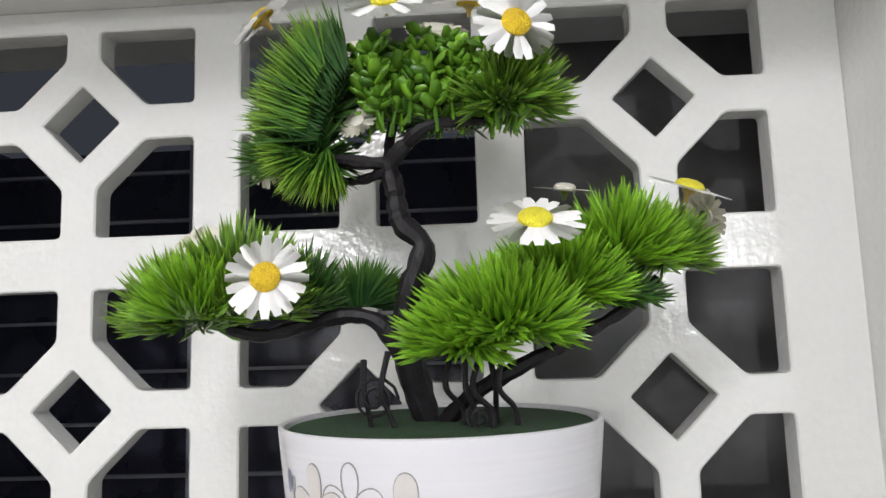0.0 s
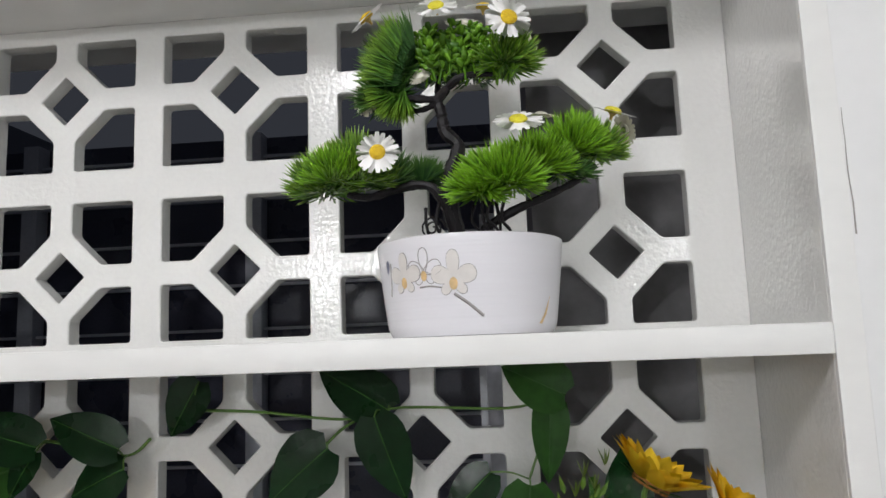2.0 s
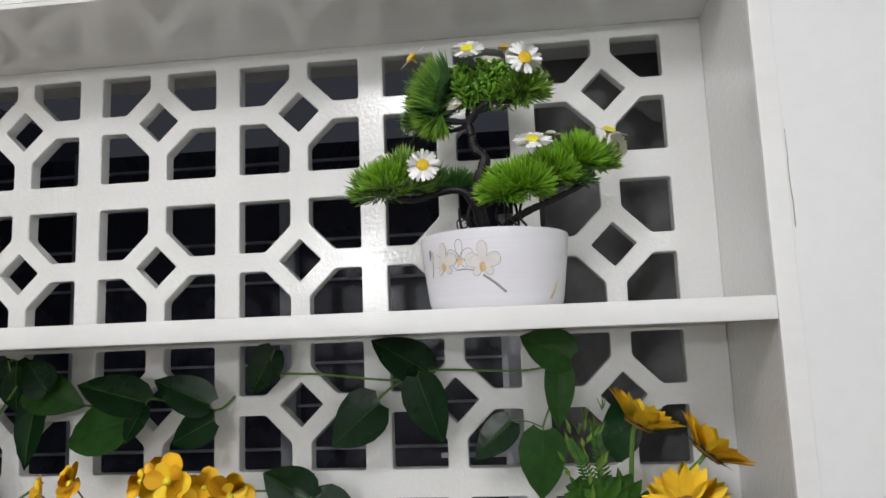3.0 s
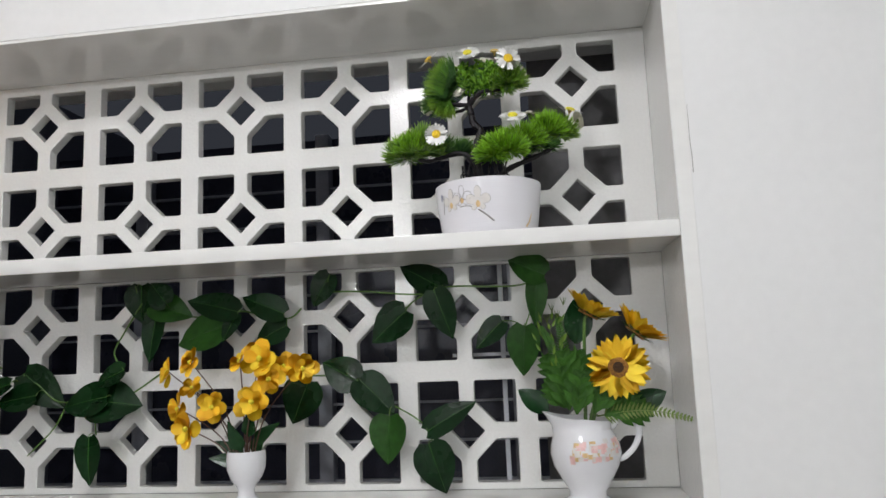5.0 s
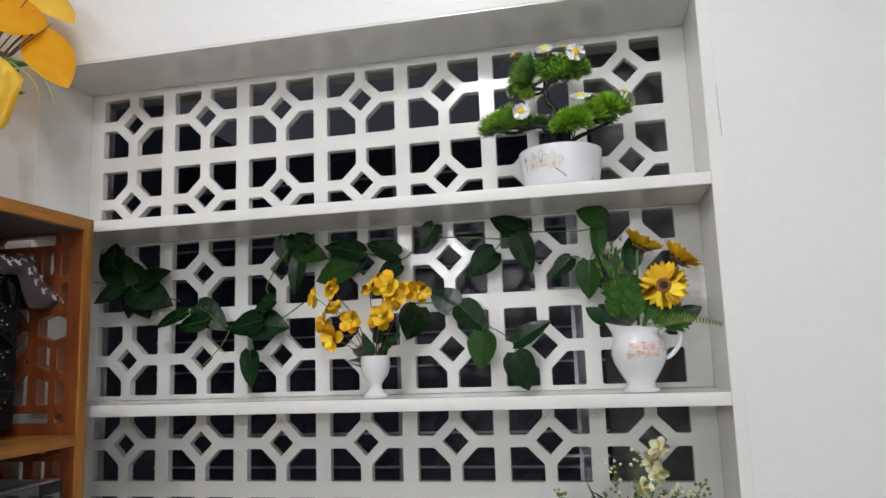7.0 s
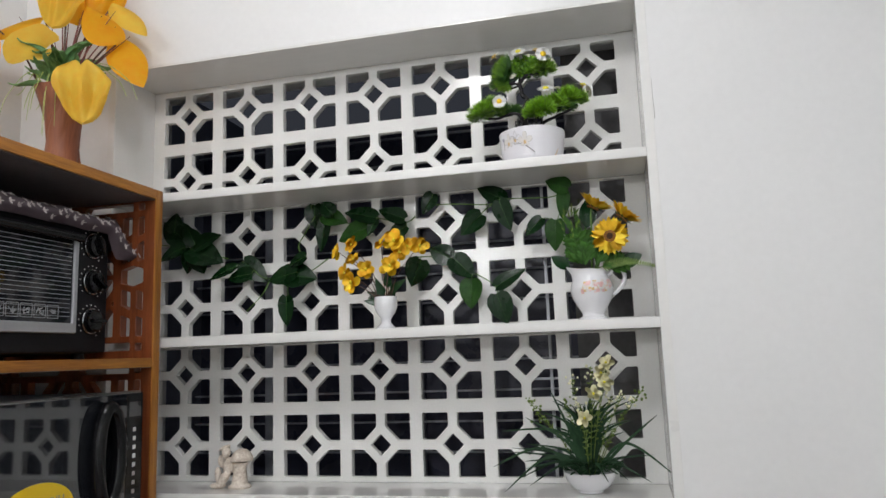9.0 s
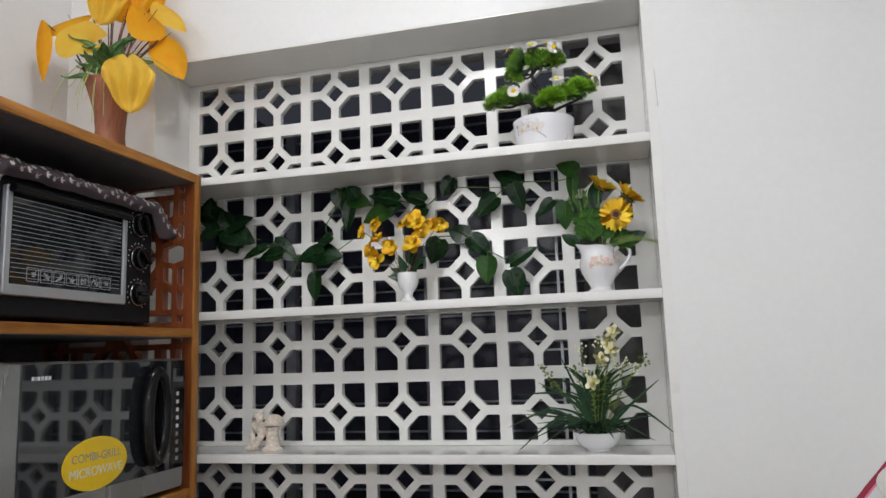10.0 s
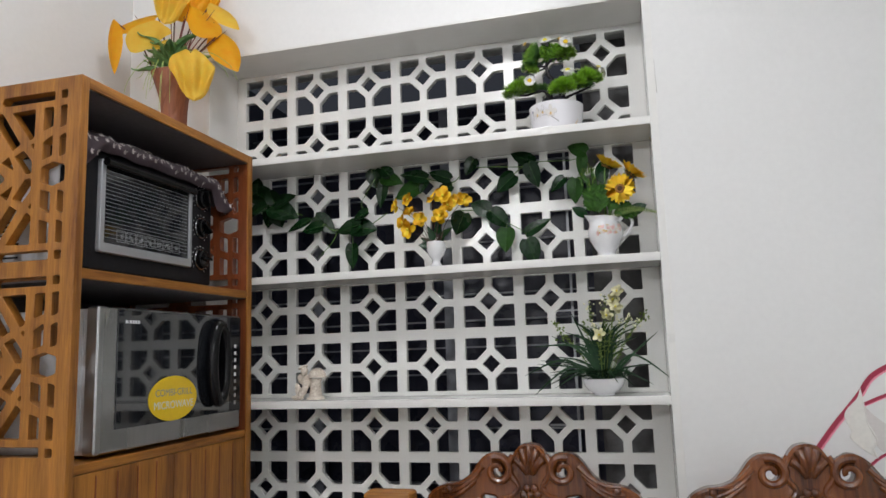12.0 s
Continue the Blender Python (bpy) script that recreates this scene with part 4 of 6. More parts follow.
part("bud_print", bm, M_BLUEINK, pot, smooth=None)
bm = bmesh.new()
pot_patch(bm, [(0.069, 0.008), (0.075, 0.015), (0.083, 0.030), (0.079, 0.016), (0.073, 0.008)])
part("leaf_print", bm, M_GOLDINK, pot, smooth=None)

bonsai = thing("artificial_bonsai", (PX, PY, PZ + 0.074), "artificial bonsai with black stem, green needle pads and daisies", "artificial plant")
BO = Vector((PX, PY, PZ + 0.074))


def b_at(u, v, y):
    """A place of the tree, from its spread across and up as it stands, in the plane y."""
    d = (y + 0.808) / 0.71
    return Vector((PX + (u - 0.4635) * d, y, 2.006 + (v - 2.006) * (0.95 + 0.05 * d))) - BO


def branch(pts, r0, r1, knots=0.35, seed=0):
    bm = bmesh.new()
    tube(bm, smooth_line(pts, 6), r0, r1, 8, knots, random.Random(seed))
    return bm


def b(x, z, y=-0.098):
    return (x - BO.x, y - BO.y, z - BO.z)


part("trunk", branch([b(0.4560, 2.076), b(0.4490, 2.104, -0.105), b(0.4450, 2.136, -0.115), b(0.4490, 2.155, -0.12), b(0.4550, 2.175, -0.12), b(0.4440, 2.188, -0.12), b(0.4410, 2.204, -0.12), b(0.4380, 2.219, -0.12)], 0.0075, 0.0048), M_BARK, bonsai, "black twisted trunk")
part("root_stem", branch([b(0.4580, 2.075, -0.10), b(0.4480, 2.098, -0.105), b(0.4410, 2.122, -0.115), b(0.4310, 2.137, -0.12), b(0.4150, 2.141, -0.12), b(0.3960, 2.137, -0.12), b(0.3720, 2.132, -0.12), b(0.3520, 2.136, -0.118)], 0.0062, 0.0028, seed=2), M_BARK, bonsai)
part("limb", branch([b(0.4580, 2.078, -0.10), b(0.4740, 2.097, -0.115), b(0.5000, 2.112, -0.12), b(0.5310, 2.126, -0.11), b(0.5620, 2.142, -0.10), b(0.5780, 2.156, -0.095)], 0.0050, 0.0028, seed=3), M_BARK, bonsai)
part("limb", branch([b(0.4380, 2.219, -0.12), b(0.4240, 2.220, -0.122), b(0.4080, 2.223, -0.12), b(0.3980, 2.226, -0.112)], 0.0042, 0.0025, seed=4), M_BARK, bonsai)
part("limb", branch([b(0.4380, 2.217, -0.12), b(0.4260, 2.213, -0.115), b(0.4100, 2.214, -0.105)], 0.0036, 0.002, seed=14), M_BARK, bonsai)
part("limb", branch([b(0.4380, 2.219, -0.12), b(0.4480, 2.228, -0.125), b(0.4620, 2.236, -0.13), b(0.4880, 2.240, -0.12)], 0.0046, 0.0026, seed=5), M_BARK, bonsai)
part("limb", branch([b(0.4380, 2.219, -0.12), b(0.4370, 2.236, -0.105), b(0.4420, 2.260, -0.105)], 0.0038, 0.002, seed=6), M_BARK, bonsai)
part("limb", branch([b(0.4080, 2.140, -0.12), b(0.4100, 2.146, -0.11), b(0.4170, 2.150, -0.105)], 0.003, 0.002, seed=8), M_BARK, bonsai)
rng = random.Random(3)
for x0, y0 in ((0.424, -0.125), (0.437, -0.130), (0.467, -0.125), (0.475, -0.135), (0.486, -0.12), (0.494, -0.13), (0.482, -0.14)):
    top = 2.116 + 0.010 * rng.random()
    part("aerial_root", branch([b(x0, top, y0), b(x0 - 0.004 + 0.008 * rng.random(), 2.104, y0 - 0.003), b(x0 + 0.006 * rng.random(), 2.092, y0), b(x0 + 0.008 * rng.random(), 2.073, y0)], 0.0016, 0.0012, 0.2), M_BARK, bonsai)
for x0, z0, y0, r in ((0.4300, 2.0990, -0.128, 0.0115), (0.481, 2.0900, -0.135, 0.008)):
    spiral_line = [b(x0 + r * (1 - t * 0.85) * math.cos(t * 14), z0 + r * (1 - t * 0.85) * math.sin(t * 14), y0 - 0.002 * t) for t in np.linspace(0, 1, 26)]
    bm = bmesh.new()
    tube(bm, [Vector(p) for p in spiral_line], 0.0009, 0.0009, 6)
    part("curled_root", bm, M_BARK, bonsai)


def blade(bm, core, d, reach, side, bend):
    """One three-sided needle from core along d; its U runs from foot to tip."""
    uv = bm.loops.layers.uv.verify()
    other = d.cross(side)
    rings = []
    for t, w in ((0, 0.6), (0.6, 1.0)):
        p = core + d * reach * t + bend * t * t
        rings.append([bm.verts.new(p + side * w), bm.verts.new(p - side * 0.5 * w + other * 0.8 * w), bm.verts.new(p - side * 0.5 * w - other * 0.8 * w)])
    end = bm.verts.new(core + d * reach + bend)
    for i in range(3):
        m = (i + 1) % 3
        for f, us in ((bm.faces.new((rings[0][i], rings[0][m], rings[1][m], rings[1][i])), (0, 0, 0.6, 0.6)), (bm.faces.new((rings[1][i], rings[1][m], end)), (0.6, 0.6, 1.0))):
            for loop, u in zip(f.loops, us):
                loop[uv].uv = (u, 0.5)


def needles(centre, radii, count, length, width, material, seed, up=0.35, lean=(0, 0, 0), name="needle_pad"):
    """A brushy pad: needles comb outwards from a low core, bunched into soft tufts."""
    bm = bmesh.new()
    rng = random.Random(seed)
    c = Vector(centre)
    count = int(count * 1.25)
    length *= 0.90
    width *= 1.12

    def sphere(j, n, low):
        z = 1 - (1 - low) * (j + 0.5) / n
        a = j * 2.39996 + rng.uniform(-0.3, 0.3)
        r = math.sqrt(max(0, 1 - z * z))
        return Vector((r * math.cos(a), r * math.sin(a), z))

    tufts = [sphere(j, max(8, count // 36), -0.45) for j in range(max(8, count // 36))]
    for j in range(count):
        n = sphere(j, count, -0.62)
        near = max(tufts, key=lambda t: t.dot(n))
        depth = rng.choice((0.10, 0.30, 0.45, 0.58, 0.66))
        core = c + Vector((n.x * radii[0], n.y * radii[1], n.z * radii[2] * (1 if n.z > 0 else 0.4))) * depth
        jitter = Vector((rng.gauss(0, 1), rng.gauss(0, 1), rng.gauss(0, 1))) * 0.13
        d = (n * 0.72 + near * 0.42 + Vector((0, 0, up + 0.12)) + Vector(lean) + jitter).normalized()
        reach = length * rng.uniform(0.78, 1.10)
        side = (Matrix.Rotation(rng.random() * 6.28, 3, d) @ d.orthogonal().normalized()) * width * 0.5
        blade(bm, core, d, reach, side, Vector((0, 0, 1)) * 0.14 * reach * rng.random())
    return tagged(part(name, bm, material, bonsai, smooth=60), kind="stuff")


def fan(spine, a0, a1, count, length, width, material, seed, y=-0.115, deep=0.38):
    """Long needles that fan out from a short spine, from the direction a0 at its foot to a1 at its tip (degrees)."""
    bm = bmesh.new()
    rng = random.Random(seed)
    line = smooth_line([b(x, z, y) for x, z in spine], 10)
    for j in range(count):
        t = (j + rng.random()) / count
        a = radians(a0 + (a1 - a0) * t + rng.gauss(0, 7))
        core = line[min(len(line) - 1, int(t * len(line)))] + Vector((0, rng.uniform(-0.008, 0.008), 0))
        d = Vector((math.cos(a), rng.gauss(-0.05, deep), math.sin(a))).normalized()
        reach = length * rng.uniform(0.82, 1.06)
        side = Vector((d.z, 0, -d.x)).normalized() * width * 0.5
        blade(bm, core, d, reach, side, Vector((0, 0, -0.10)) * reach * rng.random())
    return tagged(part("needle_fan", bm, material, bonsai, smooth=60), kind="stuff")


# the pad over the pot's edge, and the dark tuft beside the trunk
needles(b(0.364, 2.147, -0.132), (0.036, 0.032, 0.040), 940, 0.022, 0.0020, M_NEEDLE_MID, 1)
needles(b(0.330, 2.141, -0.118), (0.032, 0.028, 0.034), 700, 0.022, 0.0020, M_NEEDLE_MID, 2, lean=(-0.3, 0, 0))
needles(b(0.347, 2.144, -0.145), (0.028, 0.024, 0.024), 460, 0.021, 0.0021, M_NEEDLE, 22, lean=(-0.1, -0.1, 0))
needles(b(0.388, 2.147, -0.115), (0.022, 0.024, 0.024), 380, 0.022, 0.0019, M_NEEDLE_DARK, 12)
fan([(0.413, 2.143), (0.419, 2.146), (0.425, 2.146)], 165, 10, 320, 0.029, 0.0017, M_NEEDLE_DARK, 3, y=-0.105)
# the pads that climb away from the trunk
needles(b(0.492, 2.133, -0.150), (0.041, 0.030, 0.027), 1000, 0.021, 0.0021, M_NEEDLE, 4, up=0.1, lean=(-0.25, 0, 0))
needles(b(0.472, 2.125, -0.150), (0.026, 0.024, 0.016), 420, 0.020, 0.0021, M_NEEDLE, 16, up=-0.05, lean=(-0.4, 0, 0))
needles(b(0.523, 2.150, -0.118), (0.038, 0.032, 0.028), 840, 0.022, 0.0020, M_NEEDLE, 5, up=0.2)
needles(b(0.559, 2.168, -0.105), (0.032, 0.032, 0.032), 900, 0.021, 0.0020, M_NEEDLE, 6, up=0.2, lean=(0.15, 0, 0))
needles(b(0.584, 2.167, -0.095), (0.020, 0.024, 0.024), 420, 0.020, 0.0019, M_NEEDLE_MID, 13, up=0.05, lean=(0.35, 0, 0))
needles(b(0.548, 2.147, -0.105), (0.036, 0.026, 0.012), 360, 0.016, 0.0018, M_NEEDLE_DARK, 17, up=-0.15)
# the crown: a feathered tuft on one side, plump sprigs and short needles on the other
needles(b(0.397, 2.250, -0.112), (0.022, 0.024, 0.036), 620, 0.028, 0.0017, M_NEEDLE_DARK, 7, up=0.15, lean=(-0.45, 0, 0))
needles(b(0.390, 2.225, -0.112), (0.022, 0.022, 0.020), 460, 0.026, 0.0017, M_NEEDLE_DARK, 8, up=-0.25, lean=(-0.35, 0, 0))
fan([(0.405, 2.228), (0.411, 2.248), (0.420, 2.266)], 172, 104, 330, 0.037, 0.0017, M_NEEDLE_DARK, 27, y=-0.132, deep=0.22)
fan([(0.400, 2.232), (0.404, 2.250), (0.410, 2.266)], 168, 112, 180, 0.036, 0.0017, M_NEEDLE_MID, 29, y=-0.138, deep=0.18)
fan([(0.410, 2.224), (0.402, 2.222), (0.396, 2.224)], 285, 165, 260, 0.027, 0.0017, M_NEEDLE_MID, 28, y=-0.128)
needles(b(0.502, 2.248, -0.122), (0.030, 0.028, 0.024), 620, 0.022, 0.0018, M_NEEDLE_MID, 9, up=-0.05, lean=(0.28, 0, 0))
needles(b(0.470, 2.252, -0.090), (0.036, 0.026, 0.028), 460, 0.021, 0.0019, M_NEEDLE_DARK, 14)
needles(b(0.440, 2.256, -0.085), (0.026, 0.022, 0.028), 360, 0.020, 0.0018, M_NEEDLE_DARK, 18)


def plump(centre, count, spread, seed):
    """A clump of upright sprigs, each a stalk with whorls of small plump oval leaves."""
    bm = bmesh.new()
    rng = random.Random(seed)
    c = Vector(centre)
    for k in range(count):
        a, r = k * 2.39996, math.sqrt((k + 0.5) / count)
        foot = c + Vector((0.55 * spread[0] * r * math.cos(a) + rng.uniform(-0.004, 0.004), 0.5 * spread[1] * r * math.sin(a), -spread[2] * rng.uniform(0.6, 0.9)))
        top = c + Vector((spread[0] * r * math.cos(a) + rng.uniform(-0.009, 0.009), spread[1] * r * math.sin(a) + rng.uniform(-0.006, 0.006), spread[2] * (1.05 - 0.55 * r * r) * rng.uniform(0.6, 1.0)))
        tube(bm, [foot, (foot + top) / 2 + Vector((rng.uniform(-0.003, 0.003), 0, 0)), top], 0.0011, 0.0008, 5)
        d = (top - foot).normalized()
        side = d.orthogonal().normalized()
        for i in range(6):
            p = foot.lerp(top, 0.25 + 0.75 * i / 5 + rng.uniform(-0.06, 0.06))
            for j in range(4):
                q = Matrix.Rotation(1.571 * j + 0.8 * i + rng.uniform(-0.6, 0.6), 3, d) @ side
                way = (q + d * rng.uniform(0.25, 1.1)).normalized()
                size = rng.uniform(0.75, 1.3)
                m = aim(p + way * 0.0052 * size, way, q + Vector((rng.uniform(-0.5, 0.5), rng.uniform(-0.5, 0.5), rng.uniform(-0.5, 0.5)))) @ Matrix.Diagonal((0.0050 * size, 0.0034 * size, 0.0014 * size, 1))
                bmesh.ops.create_icosphere(bm, subdivisions=1, radius=1, matrix=m)
    return tagged(part("plump_sprig", bm, M_PLUMP, bonsai, smooth=60), kind="stuff")


plump(b(0.440, 2.257, -0.126), 10, (0.020, 0.020, 0.031), 21)
plump(b(0.470, 2.258, -0.124), 10, (0.021, 0.020, 0.031), 22)
plump(b(0.498, 2.252, -0.122), 7, (0.018, 0.018, 0.023), 23)


DAISY_PETAL = {pale: petal_mesh("petal", 0.85, 0.285, M_PETAL_PALE if pale else M_PETAL, -0.10, 0.08, 7, 1.35, 0.02, 0.62) for pale in (False, True)}


def daisy(parent, at, face, radius, pale=False, lemon=False, seed=0):
    """A fabric daisy: a ring of narrow rounded petals round a domed centre, with a calyx behind."""
    m = aim(at, face, (0, 0, 1))
    rng = random.Random(seed)
    turn = m @ Matrix.Rotation(radians(90), 4, "Y")
    eye = lathe(bmesh.new(), [(radius * 0.36, -0.001), (radius * 0.37, radius * 0.08), (radius * 0.28, radius * 0.17), (radius * 0.12, radius * 0.21)], 20)
    eye.transform(turn)
    flower = part("daisy", eye, M_PETAL_PALE if pale else M_EYE_LIGHT if lemon else M_EYE, parent, "cream daisy" if pale else "white daisy")
    for k in range(20):
        a = 2 * math.pi * k / 20 + rng.uniform(-0.05, 0.05)
        out = Vector((0.06 + rng.uniform(-0.012, 0.012), math.cos(a), math.sin(a)))
        long = radius * rng.uniform(0.94, 1.06)
        piece("petal", DAISY_PETAL[pale], m @ aim(out * radius * 0.16, out, (1, 0, 0)) @ Matrix.Diagonal((long, radius, radius, 1)), flower)
    calyx = lathe(bmesh.new(), [(radius * 0.05, -radius * 0.38), (radius * 0.08, -radius * 0.2), (radius * 0.20, -0.001)], 12)
    calyx.transform(turn)
    part("calyx", calyx, M_LIME if pale else M_CALYX, flower)


daisy(bonsai, b(0.392, 2.156, -0.182), (0.05, -1, 0.16), 0.0180, seed=1)
daisy(bonsai, b(0.508, 2.177, -0.178), (0.03, -0.62, 0.78), 0.0205, lemon=True, seed=2)
daisy(bonsai, b(0.442, 2.293, -0.152), (-0.05, -0.74, 0.66), 0.0195, lemon=True, seed=3)
daisy(bonsai, b(0.505, 2.276, -0.156), (0.28, -0.92, 0.16), 0.0200, seed=4)
daisy(bonsai, b(0.379, 2.290, -0.146), (-0.62, -0.34, 0.70), 0.0190, seed=5)
daisy(bonsai, b(0.483, 2.303, -0.124), (0.05, -0.30, 0.95), 0.0185, seed=6)
daisy(bonsai, b(0.597, 2.204, -0.100), (0.30, -0.30, 0.90), 0.0215, lemon=True, seed=7)
daisy(bonsai, b(0.330, 2.180, -0.112), (-0.35, -0.65, 0.6), 0.018, pale=True, seed=8)
daisy(bonsai, b(0.370, 2.229, -0.110), (-0.55, -0.80, -0.1), 0.017, pale=True, seed=9)
daisy(bonsai, b(0.532, 2.208, -0.090), (0.1, -0.20, 0.95), 0.017, pale=True, seed=10)
daisy(bonsai, b(0.416, 2.292, -0.100), (-0.2, -0.5, 0.75), 0.017, pale=True, seed=11)
daisy(bonsai, b(0.464, 2.300, -0.100), (0.1, -0.6, 0.75), 0.018, pale=True, seed=12)
daisy(bonsai, b(0.423, 2.241, -0.125), (-0.3, -0.7, 0.45), 0.011, pale=True, seed=13)
daisy(bonsai, b(0.610, 2.192, -0.080), (0.8, 0.35, 0.3), 0.016, pale=True, seed=14)
daisy(bonsai, b(0.528, 2.272, -0.100), (0.8, -0.3, 0.2), 0.014, pale=True, seed=15)


# ---- egg-cup vase with yellow blossoms, second shelf ----
UX, UY, UZ = 0.060, -0.112, 1.604
cup = thing("egg_cup", (UX, UY, UZ), "small white porcelain footed cup on the shelf", "cup")
part("bowl", lathe(bmesh.new(), [(0.0218, 0), (0.025, 0.001), (0.0255, 0.005), (0.02, 0.01), (0.0132, 0.018), (0.0123, 0.026), (0.0164, 0.034), (0.0246, 0.044), (0.0296, 0.058), (0.0305, 0.072), (0.0296, 0.085), (0.0282, 0.0855), (0.0273, 0.084), (0.0278, 0.065), (0.0182, 0.045)], 44), M_CERAMIC, cup)
spray = thing("yellow_blossom_spray", (UX, UY, UZ + 0.048), "artificial yellow buttercup blossoms on brown twigs", "artificial flowers")
SO = Vector((UX, UY, UZ + 0.048))


def five_petals(parent, at, face, radius, seed, name="blossom", mesh=None):
    """Five rounded cupped petals, and a few smaller ones within, round a small centre."""
    m = aim(at, face, (0, 0, 1))
    rng = random.Random(seed)
    e = bmesh.new()
    bmesh.ops.create_icosphere(e, subdivisions=1, radius=radius * 0.17, matrix=m @ Matrix.Translation((radius * 0.16, 0, 0)))
    flower = part(name, e, M_EYE_LIGHT, parent)
    for layer, n, long in ((0, 5, 1.0), (1, 5, 0.72)):
        for k in range(n):
            a = 2 * math.pi * (k + 0.5 * layer) / n + rng.uniform(-0.15, 0.15)
            out = Vector((0.14 + 0.36 * layer + rng.uniform(-0.22, 0.22), math.cos(a), math.sin(a)))
            size = radius * long * rng.uniform(0.88, 1.06)
            piece("petal", mesh or BLOSSOM_PETAL, m @ aim(out * radius * 0.10, out, (1, 0, 0), rng.uniform(-12, 12)) @ Matrix.Diagonal((size, size, size, 1)), flower)
    return flower


BLOSSOM_PETAL = petal_mesh("petal", 1.0, 0.92, M_YELLOW, 0.22, -0.06, 6, 1.5, 0.018, 0.45)
# place beside the cup, height, depth, facing and size of each blossom
BLOSSOMS = [(-0.126, 0.129, -0.01, -0.8, 0.2, 0.024), (-0.083, 0.143, -0.02, -0.5, 0.4, 0.023), (-0.006, 0.142, -0.01, -0.5, 0.6, 0.020), (0.035, 0.145, -0.028, 0.0, 0.2, 0.030),
            (0.100, 0.128, -0.02, 0.5, 0.1, 0.024), (-0.078, 0.104, -0.025, -0.2, 0.3, 0.019), (0.049, 0.114, -0.030, 0.3, 0.0, 0.025), (0.025, 0.080, -0.035, 0.0, 0.1, 0.027),
            (-0.103, 0.072, -0.020, -0.6, 0.0, 0.023), (-0.040, 0.074, -0.035, 0.1, 0.1, 0.024), (-0.078, 0.043, -0.040, -0.3, 0.0, 0.029), (0.062, 0.132, 0.0, 0.4, 0.3, 0.021)]
for k, (dx, dz, dy, fx, fz, size) in enumerate(BLOSSOMS):
    at = Vector((dx, dy, dz + 0.034))
    five_petals(spray, at, (fx, -0.8, fz), size, 40 + k)
    bm = bmesh.new()
    tube(bm, smooth_line([(dx * 0.05, dy * 0.1, -0.01), (dx * 0.35, dy * 0.5, (dz + 0.034) * 0.55), tuple(at)], 5), 0.0013, 0.0009, 5)
    part("twig", bm, M_BROWN_STEM, spray)
for k, (dx, dz, ang, ln) in enumerate(((0.015, 0.02, 60, 0.05), (-0.012, 0.02, 150, 0.05), (0.03, 0.04, 35, 0.055), (-0.02, 0.012, 170, 0.045), (0.02, 0.05, 80, 0.05), (0.0, 0.03, 110, 0.05))):
    bm = bmesh.new()
    petal(bm, aim((dx * 0.5, -0.006 * k + 0.01, dz + 0.01), (math.cos(radians(ang)), -0.3, math.sin(radians(ang))), (0, -1, 0.3)), ln, 0.024, 0.2, 0.1, 6)
    part("leaf", bm, M_IVY, spray, smooth=60)

# ---- milk jug with sunflowers ----
JX, JY, JZ = 0.586, -0.112, 1.604
jug = thing("milk_jug", (JX, JY, JZ), "white porcelain milk jug with a band of pastel squares", "jug")
JUG = [(0.030, 0), (0.0345, 0.001), (0.035, 0.006), (0.0265, 0.012), (0.0268, 0.019), (0.036, 0.034), (0.047, 0.054), (0.0515, 0.072), (0.0500, 0.085), (0.0445, 0.098), (0.0390, 0.108), (0.0395, 0.118), (0.0410, 0.1235), (0.0395, 0.1235), (0.037, 0.110), (0.037, 0.096)]


def spout(p, a):
    """Draws the rim out to a lip on one side and lifts it there."""
    lift = max(0, (p.z - 0.096) / 0.028)
    side = max(0, math.cos(a - math.pi)) ** 4
    return Vector((p.x - 0.020 * lift * side, p.y * (1 - 0.12 * lift * side), p.z + 0.010 * lift * side - 0.006 * lift * max(0, math.cos(a))))


part("body", lathe(bmesh.new(), JUG, 56, warp=spout), M_CERAMIC, jug)
bm = bmesh.new()
tube(bm, smooth_line([(0.039, 0, 0.108), (0.056, 0, 0.123), (0.073, 0, 0.119), (0.079, 0, 0.101), (0.071, 0, 0.080), (0.057, 0, 0.066), (0.048, 0, 0.062)], 7), 0.0052, 0.0042, 10)
part("handle", bm, M_CERAMIC, jug)
rng = random.Random(8)


def jug_radius(z):
    return float(np.interp(z, [0.019, 0.034, 0.054, 0.072, 0.085, 0.098, 0.108], [0.0268, 0.036, 0.047, 0.0515, 0.0500, 0.0445, 0.0390]))


for k in range(64):
    f = rng.random()
    a, z = radians(-26 + 96 * f), 0.062 + 0.010 * f + 0.026 * rng.random()
    w, h = 0.005 + 0.005 * rng.random(), 0.005 + 0.004 * rng.random()
    bm = bmesh.new()
    r0 = 0.0006 + 0.00015 * (k % 5)
    vs = []
    for du, dv in ((-0.5, -0.5), (0.5, -0.5), (0.5, 0.5), (-0.5, 0.5)):
        aa, zz = a + du * w / 0.05, z + dv * h
        r = jug_radius(zz) + r0
        vs.append(bm.verts.new((r * math.sin(aa), -r * math.cos(aa), zz)))
    bm.faces.new(vs)
    part("printed_square", bm, (M_PINKINK, M_GOLDINK, M_PALEINK, M_PALEINK, M_PINKINK)[k % 5], jug, smooth=None)

sunspray = thing("sunflower_bunch", (JX, JY, JZ + 0.10), "artificial sunflowers with green leaves and a fern sprig", "artificial flowers")
GO = Vector((JX, JY, JZ + 0.10))


